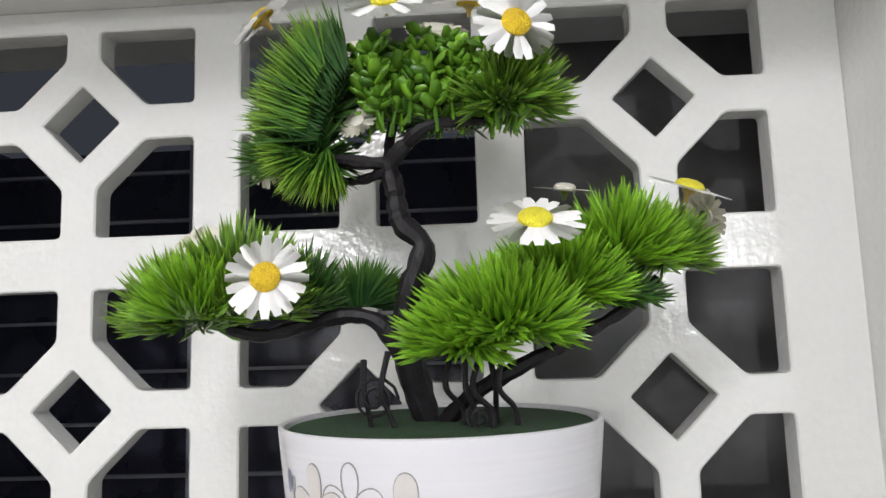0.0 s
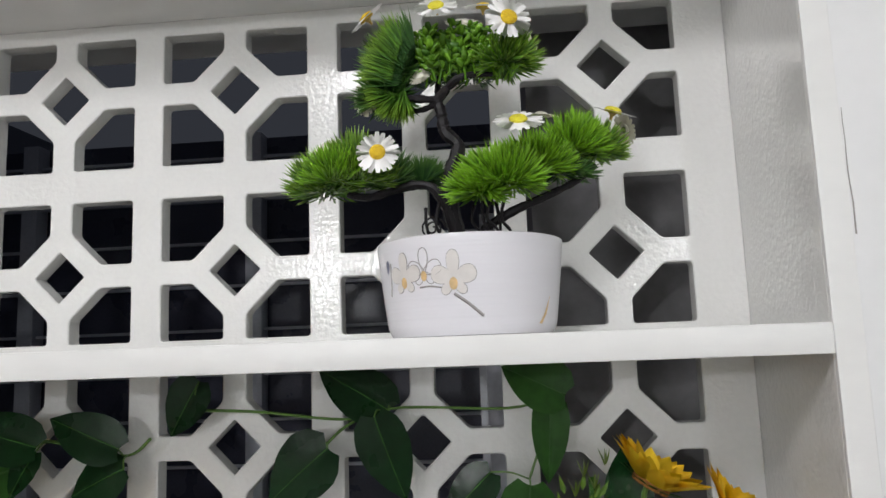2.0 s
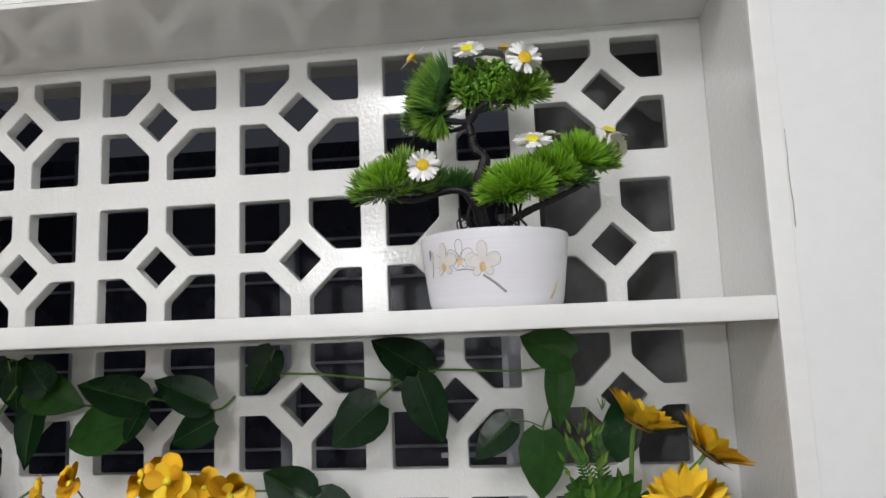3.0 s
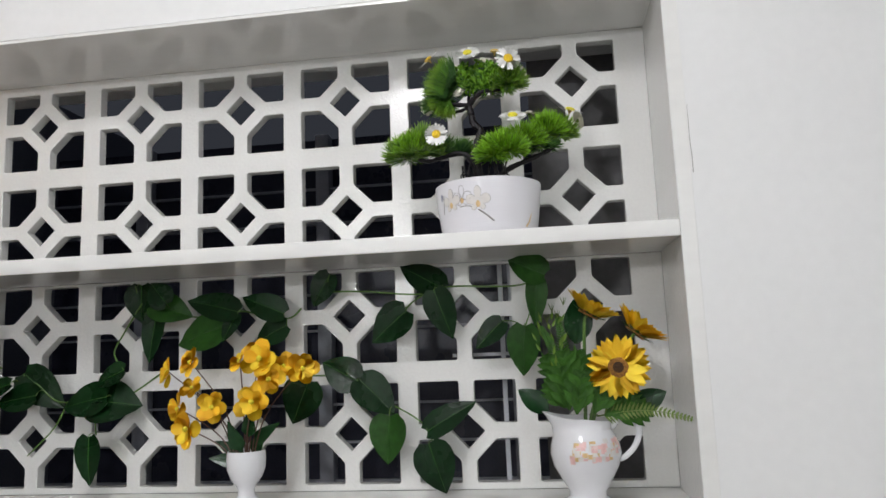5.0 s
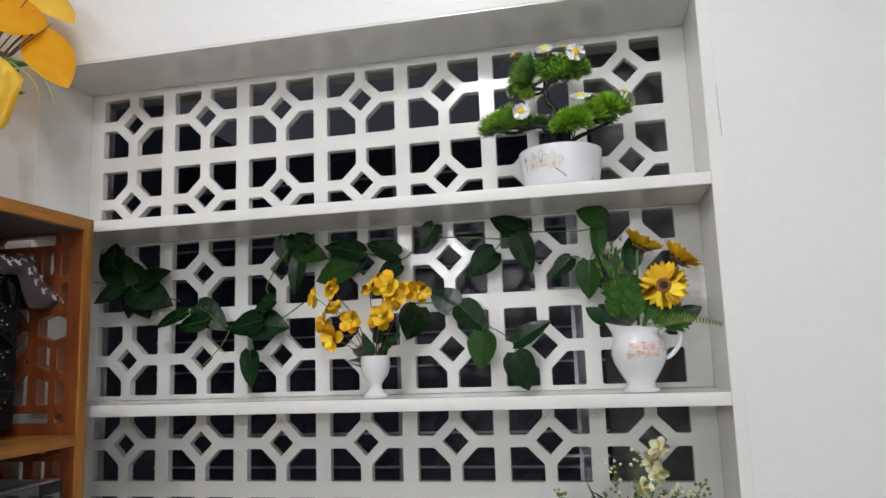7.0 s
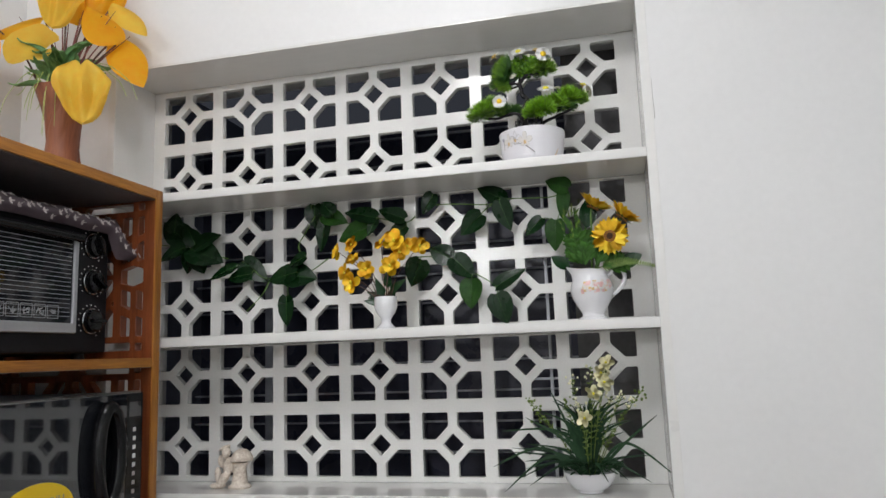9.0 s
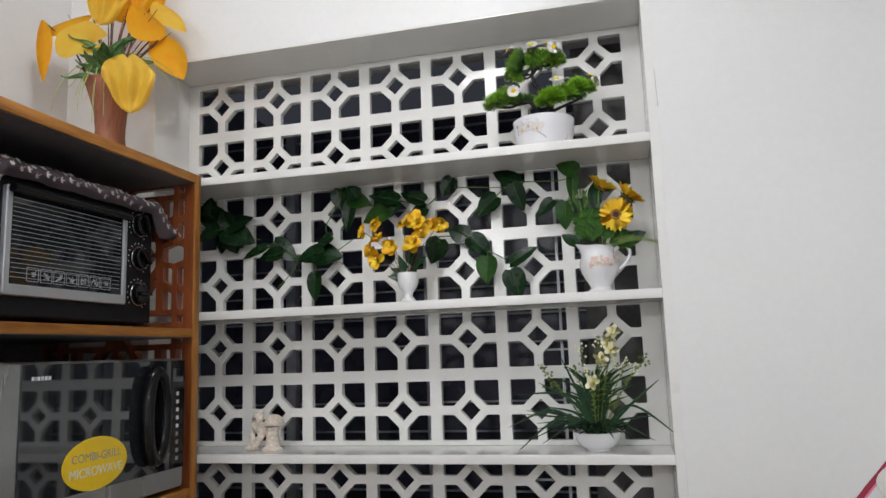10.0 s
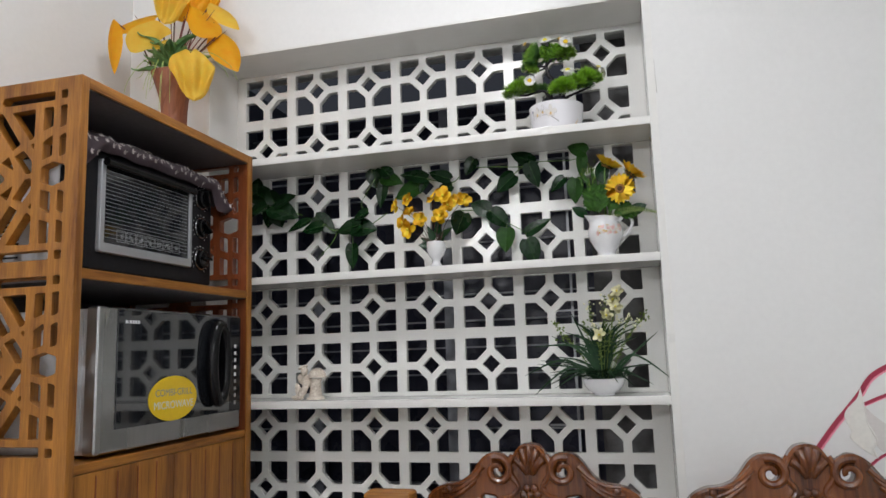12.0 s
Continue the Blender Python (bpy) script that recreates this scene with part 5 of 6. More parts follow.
SUN_PETAL = petal_mesh("petal", 0.76, 0.37, M_SUN, 0.15, 0.08, 6, 0.72, 0.009)
SEPAL = petal_mesh("sepal", 0.5, 0.2, M_FRESH, 0.1, 0.1, 3, 0.5, 0.012)


def sunflower(at, face, radius, seed, cup=0.0):
    m = aim(at, face, (0, 0, 1))
    rng = random.Random(seed)
    disc = lathe(bmesh.new(), [(radius * 0.33, -0.002), (radius * 0.34, radius * 0.09), (radius * 0.26, radius * 0.14), (radius * 0.10, radius * 0.12)], 28)
    disc.transform(m @ Matrix.Rotation(radians(90), 4, "Y"))
    flower = part("sunflower", disc, M_SEED_GOLD, sunspray, "sunflower with a brown seed disc")
    heart_disc = lathe(bmesh.new(), [(radius * 0.18, radius * 0.12), (radius * 0.17, radius * 0.155), (radius * 0.09, radius * 0.17), (radius * 0.02, radius * 0.175)], 24)
    heart_disc.transform(m @ Matrix.Rotation(radians(90), 4, "Y"))
    part("seed_heart", heart_disc, M_SEED, flower, "dark brown middle of the disc")
    n = 19
    for ring in range(2):
        for k in range(n):
            a = 2 * math.pi * (k + 0.5 * ring) / n + rng.uniform(-0.08, 0.08)
            out = Vector((0.12 + cup + 0.14 * ring + rng.uniform(-0.07, 0.07), math.cos(a), math.sin(a)))
            long = radius * rng.uniform(0.92, 1.10)
            piece("petal", SUN_PETAL, m @ aim(Vector((0.0 if cup else out.x, out.y, out.z)) * radius * 0.25, out, (1, 0, 0), rng.uniform(-12, 12)) @ Matrix.Diagonal((long, radius, radius, 1)), flower)
    for k in range(12):
        a = 2 * math.pi * k / 12
        out = Vector((-0.25 + cup, math.cos(a), math.sin(a)))
        piece("sepal", SEPAL, m @ aim(Vector((-0.006, 0, 0)) + out * radius * 0.15, out, (1, 0, 0)) @ Matrix.Diagonal((radius, radius, radius, 1)), flower)
    stem = bmesh.new()
    at = Vector(at)
    tube(stem, smooth_line([(at.x * 0.1, at.y * 0.1, 0.0), (at.x * 0.45, at.y * 0.3 + 0.01, at.z * 0.6), tuple(at - Vector(face).normalized() * 0.012), tuple(at - Vector(face).normalized() * 0.003)], 5), 0.003, 0.0022, 7)
    part("stem", stem, M_STEM, flower)


def s_at(x, z, y):
    return Vector((x, y, z)) - GO


sunflower(s_at(0.637, 1.800, -0.160), (-0.10, -1.0, -0.02), 0.0435, 1)
sunflower(s_at(0.668, 1.848, -0.128), (0.62, 0.00, 0.70), 0.049, 2, 0.62)
sunflower(s_at(0.602, 1.878, -0.125), (0.48, -0.06, 0.82), 0.048, 3, 0.66)


def lobed_leaf(bm, m, size):
    """A deeply lobed leaf."""
    petal(bm, m, size, size * 0.30, 0.2, 0.15, 5, tip=0.8)
    for t, ln in ((0.18, 0.42), (0.38, 0.46), (0.58, 0.36), (0.76, 0.22)):
        for s in (-1, 1):
            q = m @ Matrix.Translation((size * t, 0, -0.15 * size * t * t)) @ Matrix.Rotation(radians(48 * s), 4, "Z")
            petal(bm, q, size * ln, size * 0.20, 0.2, 0.1, 4, tip=0.8)
    return bm


for x, z, long, lean in ((0.583, 1.835, 0.075, 82), (0.655, 1.735, 0.060, 25), (0.535, 1.735, 0.055, 140)):
    bm = bmesh.new()
    petal(bm, aim(s_at(x, z, -0.095), (math.cos(radians(lean)), -0.15, math.sin(radians(lean))), (0.2, -1, 0.2)), long, long * 0.6, 0.2, 0.15, 8, tip=0.9)
    part("broad_leaf", bm, M_IVY, sunspray, smooth=60)
rng = random.Random(17)
for x, z, ang, size, y in ((0.566, 1.740, 100, 0.080, -0.140), (0.575, 1.735, 80, 0.080, -0.155), (0.600, 1.735, 62, 0.075, -0.145), (0.568, 1.742, 112, 0.075, -0.115), (0.588, 1.750, 95, 0.095, -0.110),
                           (0.560, 1.742, 122, 0.060, -0.130), (0.615, 1.730, 30, 0.070, -0.135), (0.572, 1.760, 100, 0.085, -0.125), (0.625, 1.730, 8, 0.075, -0.115), (0.560, 1.770, 118, 0.070, -0.100)):
    bm = bmesh.new()
    lobed_leaf(bm, aim(s_at(x, z, y), (math.cos(radians(ang)), -0.25, math.sin(radians(ang))), (0.1, -1, 0.25)), size * 0.88)
    part("lobed_leaf", bm, M_FRESH, sunspray, smooth=60)
for x0, z0, x1, z1, y in ((0.605, 1.730, 0.742, 1.722, -0.150), (0.570, 1.760, 0.556, 1.880, -0.110), (0.565, 1.760, 0.532, 1.862, -0.115)):
    bm = bmesh.new()
    line = smooth_line([s_at(x0, z0, y + 0.02), s_at((x0 + x1) / 2, (z0 + z1) / 2 + 0.012, y), s_at(x1, z1, y)], 14)
    tube(bm, line, 0.0012, 0.0005, 5)
    for i in range(3, len(line), 1):
        d = (line[i] - line[i - 1]).normalized()
        for s in (-1, 1):
            n = Vector((d.z, 0, -d.x)) * s
            petal(bm, aim(line[i], d * 0.6 + n + Vector((0, -0.2, 0)), (0, -1, 0)), 0.017 * (1.15 - i / len(line)), 0.0036, 0.1, 0.1, 3)
    part("fern_sprig", bm, M_LIME if x1 > 0.7 else M_FRESH, sunspray, smooth=60)
for k in range(20):
    x0, z0 = s_at(0.553, 1.80, -0.12).x, s_at(0.553, 1.80, -0.12).z
    t, a = rng.random(), rng.uniform(0, 6.28)
    q = Vector((x0 + (rng.uniform(-0.010, 0.012) - 0.012 * t) + 0.016 * math.cos(a), -0.012 + 0.012 * math.sin(a), z0 + 0.075 * t))
    bm = bmesh.new()
    petal(bm, aim(q, (math.cos(a) * 0.6, -0.3, 1), (0, -1, 0)), rng.uniform(0.010, 0.018), 0.005, 0.3, 0.1, 3)
    part("bract", bm, M_SPRIG, sunspray, smooth=60)
for x, z in ((0.548, 1.884), (0.556, 1.874), (0.540, 1.868), (0.566, 1.893)):
    bm = bmesh.new()
    for k in range(5):
        petal(bm, aim(s_at(x, z, -0.12), (0.4 * math.cos(k * 1.26), 0.4 * math.sin(k * 1.26), 1), (1, 0, 0)), 0.015, 0.006, 0.4, 0, 4)
    part("bud", bm, M_LIME, sunspray, smooth=60)


# ---- ivy garland along the second bay ----
def ivy(bm_parent, at, ang, size, wide, material, tilt, seed):
    """A heart-shaped, pointed leaf with a sunken rib that hangs in front of the screen."""
    rng = random.Random(seed)
    d = Vector((math.cos(radians(ang)), -0.12 + 0.15 * rng.random(), math.sin(radians(ang))))
    up = Vector((0.5 * tilt, -1, 0.25 + 0.3 * rng.random()))
    m = aim(Vector(at) - d * size * 0.5, d, up)
    bm = bmesh.new()
    n, rows = 10, []
    for i in range(n + 1):
        t = i / n
        half = size * 0.56 * wide * float(np.interp(t, [0, 0.05, 0.14, 0.28, 0.42, 0.58, 0.74, 0.87, 0.95, 1.0], [0.42, 0.70, 0.92, 1.0, 0.97, 0.84, 0.60, 0.34, 0.14, 0.01]))
        row = []
        for k in range(9):
            s = (k - 4) / 4
            back = 0.07 * size * abs(s) ** 1.5 * (1 - t) ** 4
            z = -0.14 * size * t * t + 0.14 * half * abs(s) ** 1.3 + 0.012 * size * math.sin(t * 26) * abs(s) - (0.012 * size if k == 4 else 0)
            row.append(bm.verts.new(m @ Vector((size * t - back, half * s, z))))
        rows.append(row)
    for a, b_ in zip(rows, rows[1:]):
        for k in range(8):
            bm.faces.new((a[k], a[k + 1], b_[k + 1], b_[k]))
    bmesh.ops.solidify(bm, geom=list(bm.faces), thickness=0.0005)
    leaf = part("leaf", bm, material, bm_parent, smooth=50)
    bm = bmesh.new()
    tube(bm, [m @ Vector((size * t, 0, -0.14 * size * t * t - 0.0112 * size + 0.0009)) for t in (0.0, 0.2, 0.4, 0.6, 0.8, 0.96)], 0.0007, 0.0003, 5)
    part("midrib", bm, M_IVY_LIGHT, leaf)
    return m.translation


def garland(name_at, leaves, stems, seed):
    ob = thing("ivy_garland", name_at, "artificial ivy garland of dark waxy leaves hung along the screen", "artificial plant", "ivy garlands")
    o = Vector(name_at)
    rng = random.Random(seed)
    for k, (x, z, ang, size, wide) in enumerate(leaves):
        y = -0.035 - 0.03 * rng.random()
        base = ivy(ob, Vector((x, y, z)) - o, ang, size, wide, M_IVY_LIGHT if rng.random() < 0.24 else M_IVY, rng.uniform(-0.4, 0.4), seed * 50 + k)
        stem = min((p for line in stems for p in smooth_line([(sx, -0.028, sz) for sx, sz in line], 5)), key=lambda p: (p - o - base).length)
        bm = bmesh.new()
        tube(bm, smooth_line([stem - o, (stem - o + base) / 2 + Vector((0, -0.006, 0.004)), base], 4), 0.0009, 0.0009, 5)
        part("leaf_stalk", bm, M_STEM, ob)
    for line in stems:
        bm = bmesh.new()
        tube(bm, [p - o for p in smooth_line([(sx, -0.028 - 0.008 * rng.random(), sz) for sx, sz in line], 6)], 0.0016, 0.0013, 6, 0.2, rng)
        part("stem", bm, M_STEM, ob)


# middle, lean, length and breadth of each leaf
RIGHT_LEAVES = [(0.162, 1.943, -121, 0.063, 0.66), (0.279, 1.877, -142, 0.079, 0.77), (0.373, 1.891, -72, 0.085, 0.56), (0.336, 1.958, 147, 0.083, 0.60), (0.513, 1.962, 153, 0.065, 0.73),
                (0.526, 1.905, -93, 0.078, 0.42), (0.501, 1.827, -96, 0.080, 0.62), (0.446, 1.856, -138, 0.062, 0.61), (0.193, 1.805, 151, 0.070, 0.78), (0.256, 1.763, -43, 0.082, 0.69),
                (0.272, 1.691, -95, 0.078, 0.75), (0.378, 1.729, 32, 0.092, 0.46), (0.356, 1.647, -72, 0.083, 0.71), (0.123, 1.756, -114, 0.077, 0.83)]
RIGHT_STEMS = [[(0.143, 1.941), (0.229, 1.938), (0.308, 1.929), (0.341, 1.929), (0.385, 1.938), (0.488, 1.934), (0.536, 1.945)], [(0.307, 1.904), (0.324, 1.919), (0.347, 1.931)],
               [(0.120, 1.800), (0.213, 1.793), (0.245, 1.760), (0.289, 1.742), (0.331, 1.714), (0.346, 1.682)], [(0.530, 1.961), (0.524, 1.918), (0.505, 1.866)]]
garland((0.30, -0.028, 1.90), RIGHT_LEAVES, RIGHT_STEMS, 1)
LEFT_LEAVES = [(-0.444, 1.790, -161, 0.091, 0.37), (-0.354, 1.791, -38, 0.098, 0.59), (-0.395, 1.778, -174, 0.079, 0.61), (-0.265, 1.770, -172, 0.093, 0.61), (-0.207, 1.767, -4, 0.090, 0.83),
               (-0.245, 1.669, -93, 0.084, 0.52), (-0.221, 1.810, -160, 0.063, 0.66), (-0.171, 1.935, -90, 0.067, 0.86), (-0.143, 1.876, -101, 0.092, 0.44), (-0.103, 1.922, -17, 0.077, 0.65),
               (-0.055, 1.877, -164, 0.097, 0.66), (-0.121, 1.950, 131, 0.052, 0.82), (-0.025, 1.926, 163, 0.097, 0.49), (0.007, 1.885, -122, 0.053, 0.52), (0.060, 1.923, 155, 0.082, 0.54),
               (0.071, 1.873, -157, 0.067, 0.66)]
LEFT_STEMS = [[(0.125, 1.914), (0.102, 1.898), (0.055, 1.906), (0.014, 1.914), (-0.040, 1.906), (-0.113, 1.915), (-0.169, 1.936), (-0.182, 1.969)], [(-0.169, 1.936), (-0.206, 1.885), (-0.222, 1.851), (-0.206, 1.822)],
              [(-0.132, 1.813), (-0.193, 1.776), (-0.230, 1.772), (-0.324, 1.769), (-0.370, 1.803), (-0.415, 1.807)], [(-0.305, 1.769), (-0.334, 1.724), (-0.383, 1.677)], [(-0.230, 1.772), (-0.255, 1.750), (-0.254, 1.710)]]
garland((-0.15, -0.028, 1.88), LEFT_LEAVES, LEFT_STEMS, 2)
FAR_LEAVES = [(-0.507, 1.891, 25, 0.089, 0.65), (-0.502, 1.846, -21, 0.111, 0.68), (-0.570, 1.831, -109, 0.072, 0.80), (-0.530, 1.826, -70, 0.070, 0.85), (-0.611, 1.857, -160, 0.095, 0.53), (-0.615, 1.926, 139, 0.106, 0.68),
              (-0.553, 1.907, 117, 0.060, 0.80), (-0.616, 1.953, 88, 0.060, 0.85)]
garland((-0.60, -0.028, 1.88), FAR_LEAVES, [[(-0.442, 1.832), (-0.549, 1.866), (-0.584, 1.874), (-0.673, 1.890)]], 3)

# ---- grass arrangement in a white bowl, third shelf ----
CREAM_PETAL = petal_mesh("petal", 1.0, 0.78, M_CREAM, 0.25, -0.08, 5, 1.3, 0.02, 0.4)
WX, WY, WZ = 0.553, -0.105, 1.204
dish = thing("planter_bowl", (WX, WY, WZ), "small rounded white porcelain bowl on the shelf", "bowl")
part("bowl", lathe(bmesh.new(), [(0.026, 0), (0.029, 0.001), (0.030, 0.005), (0.045, 0.014), (0.055, 0.028), (0.0600, 0.044), (0.0605, 0.048), (0.059, 0.0485), (0.0575, 0.044), (0.045, 0.03)], 44), M_CERAMIC, dish)
tuft = thing("grass_arrangement", (WX, WY, WZ + 0.034), "artificial grass with cream and yellow wild flowers", "artificial plant")
rng = random.Random(29)
for k in range(96):
    bm = bmesh.new()
    wide = k < 18
    a = rng.uniform(0, 6.28)
    spread = rng.uniform(0.12, 0.20) if wide else rng.uniform(0.02, 0.12)
    high = rng.uniform(-0.02, 0.10) if wide else rng.uniform(0.09, 0.185)
    dx, dy = math.cos(a) * spread, math.sin(a) * spread * 0.42 - (0.02 if wide else 0)
    line = smooth_line([(dx * 0.06, dy * 0.06, -0.005), (dx * 0.35, dy * 0.35, max(high, 0.05) * 0.75), (dx, dy, high)], 7)
    n = len(line)
    for i in range(n - 1):
        d = line[i + 1] - line[i]
        side = d.cross(Vector((0.2, -1, 0.1))).normalized()
        w0, w1 = (0.0040 * (1 - (j / (n - 1)) ** 2) + 0.0003 for j in (i, i + 1))
        v = [bm.verts.new(line[i] - side * w0), bm.verts.new(line[i] + side * w0), bm.verts.new(line[i + 1] + side * w1), bm.verts.new(line[i + 1] - side * w1)]
        bm.faces.new(v)
    bmesh.ops.remove_doubles(bm, verts=bm.verts, dist=0.0002)
    part("grass_blade", bm, M_GRASS, tuft, smooth=60)
for mid, tip in (((-0.060, 0.105), (-0.200, 0.111)), ((-0.106, 0.070), (-0.225, 0.028)), ((-0.090, 0.050), (-0.200, -0.030)), ((0.080, 0.075), (0.160, 0.143)), ((0.085, 0.080), (0.192, 0.008)), ((-0.040, 0.110), (-0.080, 0.205)), ((-0.050, 0.085), (-0.142, 0.142))):
    bm = bmesh.new()
    line = smooth_line([(mid[0] * 0.1, 0, 0.0), (mid[0], -0.02, mid[1]), (tip[0], -0.030, tip[1])], 8)
    edges = []
    for i, p in enumerate(line):
        d = line[min(i + 1, len(line) - 1)] - line[max(i - 1, 0)]
        across = d.cross(Vector((0.2, -1, 0.1))).normalized() * (0.0036 * (1 - (i / (len(line) - 1)) ** 3) + 0.0003)
        edges.append((bm.verts.new(p - across), bm.verts.new(p + across)))
    for (a, b), (c, d) in zip(edges, edges[1:]):
        bm.faces.new((a, b, d, c))
    part("grass_blade", bm, M_GRASS, tuft, smooth=60)
bm = bmesh.new()
for k in range(420):
    a, r = rng.uniform(0, 6.28), 0.068 * math.sqrt(rng.random())
    p = Vector((r * math.cos(a), r * math.sin(a), 0.020 + 0.02 * rng.random() - 0.004 * (r / 0.062) ** 2))
    petal(bm, aim(p, (math.cos(a), math.sin(a), rng.uniform(-0.1, 1.1)), (0, -0.4, 1)), rng.uniform(0.012, 0.022), 0.006, 0.2, 0.3, 3)
part("leaf_skirt", bm, M_GRASS, tuft, "ruffle of small dark leaves", smooth=60)
HEADS = [(0.055, 0.261, -0.015, 1), (0.048, 0.216, -0.02, 1), (0.020, 0.190, -0.03, 1), (-0.001, 0.136, -0.045, 1), (-0.011, 0.168, -0.02, 0), (-0.130, 0.172, -0.01, 0), (-0.029, 0.222, 0.0, 0), (-0.048, 0.170, 0.0, 0),
         (0.086, 0.186, -0.01, 0), (0.129, 0.195, -0.01, 0), (0.017, 0.250, 0.0, 0), (0.040, 0.238, 0.0, 1), (0.060, 0.180, 0.0, 0), (-0.120, 0.150, 0.0, 0), (0.105, 0.170, 0.0, 0)]
for k, (dx, dz, dy, big) in enumerate(HEADS):
    bm = bmesh.new()
    line = smooth_line([(dx * 0.1, dy * 0.1, 0), (dx * 0.5, dy, dz * 0.55), (dx, dy, dz)], 8)
    tube(bm, line, 0.0011, 0.0006, 5)
    for i in range(6, len(line)):
        for s in range(3):
            d = Vector((rng.uniform(-1, 1), rng.uniform(-1, 1), rng.uniform(0, 1)))
            petal(bm, aim(line[i], d, (0, -1, 0)), 0.010, 0.0036, 0.1, 0.1, 2)
    sprig = part("flower_sprig", bm, M_LIME, tuft, smooth=60)
    if big:
        five_petals(sprig, line[-1] + Vector((0, -0.006, 0.004)), (0.35 * (k % 3 - 1), -0.8, 0.5 - 0.3 * (k % 2)), 0.0200, 90 + k, "cream_flower", CREAM_PETAL)
    else:
        bm = bmesh.new()
        for j in range(9):
            p = line[-1] + Vector((rng.uniform(-0.014, 0.014), rng.uniform(-0.01, 0.01), rng.uniform(-0.022, 0.016)))
            bmesh.ops.create_icosphere(bm, subdivisions=1, radius=rng.uniform(0.0022, 0.0042), matrix=Matrix.Translation(p))
        part("berry_cluster", bm, M_LIME if k % 2 else M_CREAM, sprig, smooth=60)

# ---- small bisque figurine: one plain shape ----
bm = bmesh.new()


def blob(x, y, z, rx, ry, rz, turn=0):
    bmesh.ops.create_icosphere(bm, subdivisions=3, radius=1, matrix=pose(x, y, z, 0, turn, 0) @ Matrix.Diagonal((rx, ry, rz, 1)))


lathe(bm, [(0.030, 0), (0.031, 0.004), (0.022, 0.010), (0.018, 0.035), (0.017, 0.055), (0.022, 0.066)], 20, (0.016, 0, 0))
lathe(bm, [(0.030, 0.070), (0.029, 0.080), (0.022, 0.092), (0.013, 0.099), (0.004, 0.101)], 24, (0.022, 0, 0))
blob(-0.012, -0.006, 0.056, 0.015, 0.014, 0.026, 20)
blob(-0.020, -0.008, 0.092, 0.012, 0.012, 0.014)
blob(-0.026, -0.006, 0.104, 0.018, 0.011, 0.006, -20)
blob(-0.022, -0.016, 0.026, 0.012, 0.012, 0.026, 38)
blob(-0.042, -0.012, 0.007, 0.022, 0.016, 0.008)
blob(-0.046, -0.002, 0.030, 0.010, 0.009, 0.024, -8)
blob(-0.002, -0.012, 0.074, 0.020, 0.007, 0.007, -25)
blob(-0.036, 0.006, 0.066, 0.016, 0.006, 0.020, -30)
fig = finish("figurine", bm, M_BISQUE, smooth=60)
fig.location = (-0.385, -0.088, 1.204)
merge = fig.modifiers.new("merge", "REMESH")
merge.mode, merge.voxel_size, merge.use_smooth_shade = "VOXEL", 0.0014, True
tagged(fig, "small cream bisque ornament beside a mushroom-shaped lamp", "figurine")


# ---- carved dining chairs ----
def spiral(cx, cz, r, turns, flip, y):
    return [Vector((cx + flip * r * (1 - 0.8 * t) * math.cos(turns * 6.28 * t + 1.2), y, cz + r * (1 - 0.8 * t) * math.sin(turns * 6.28 * t + 1.2))) for t in np.linspace(0, 1, 30)]


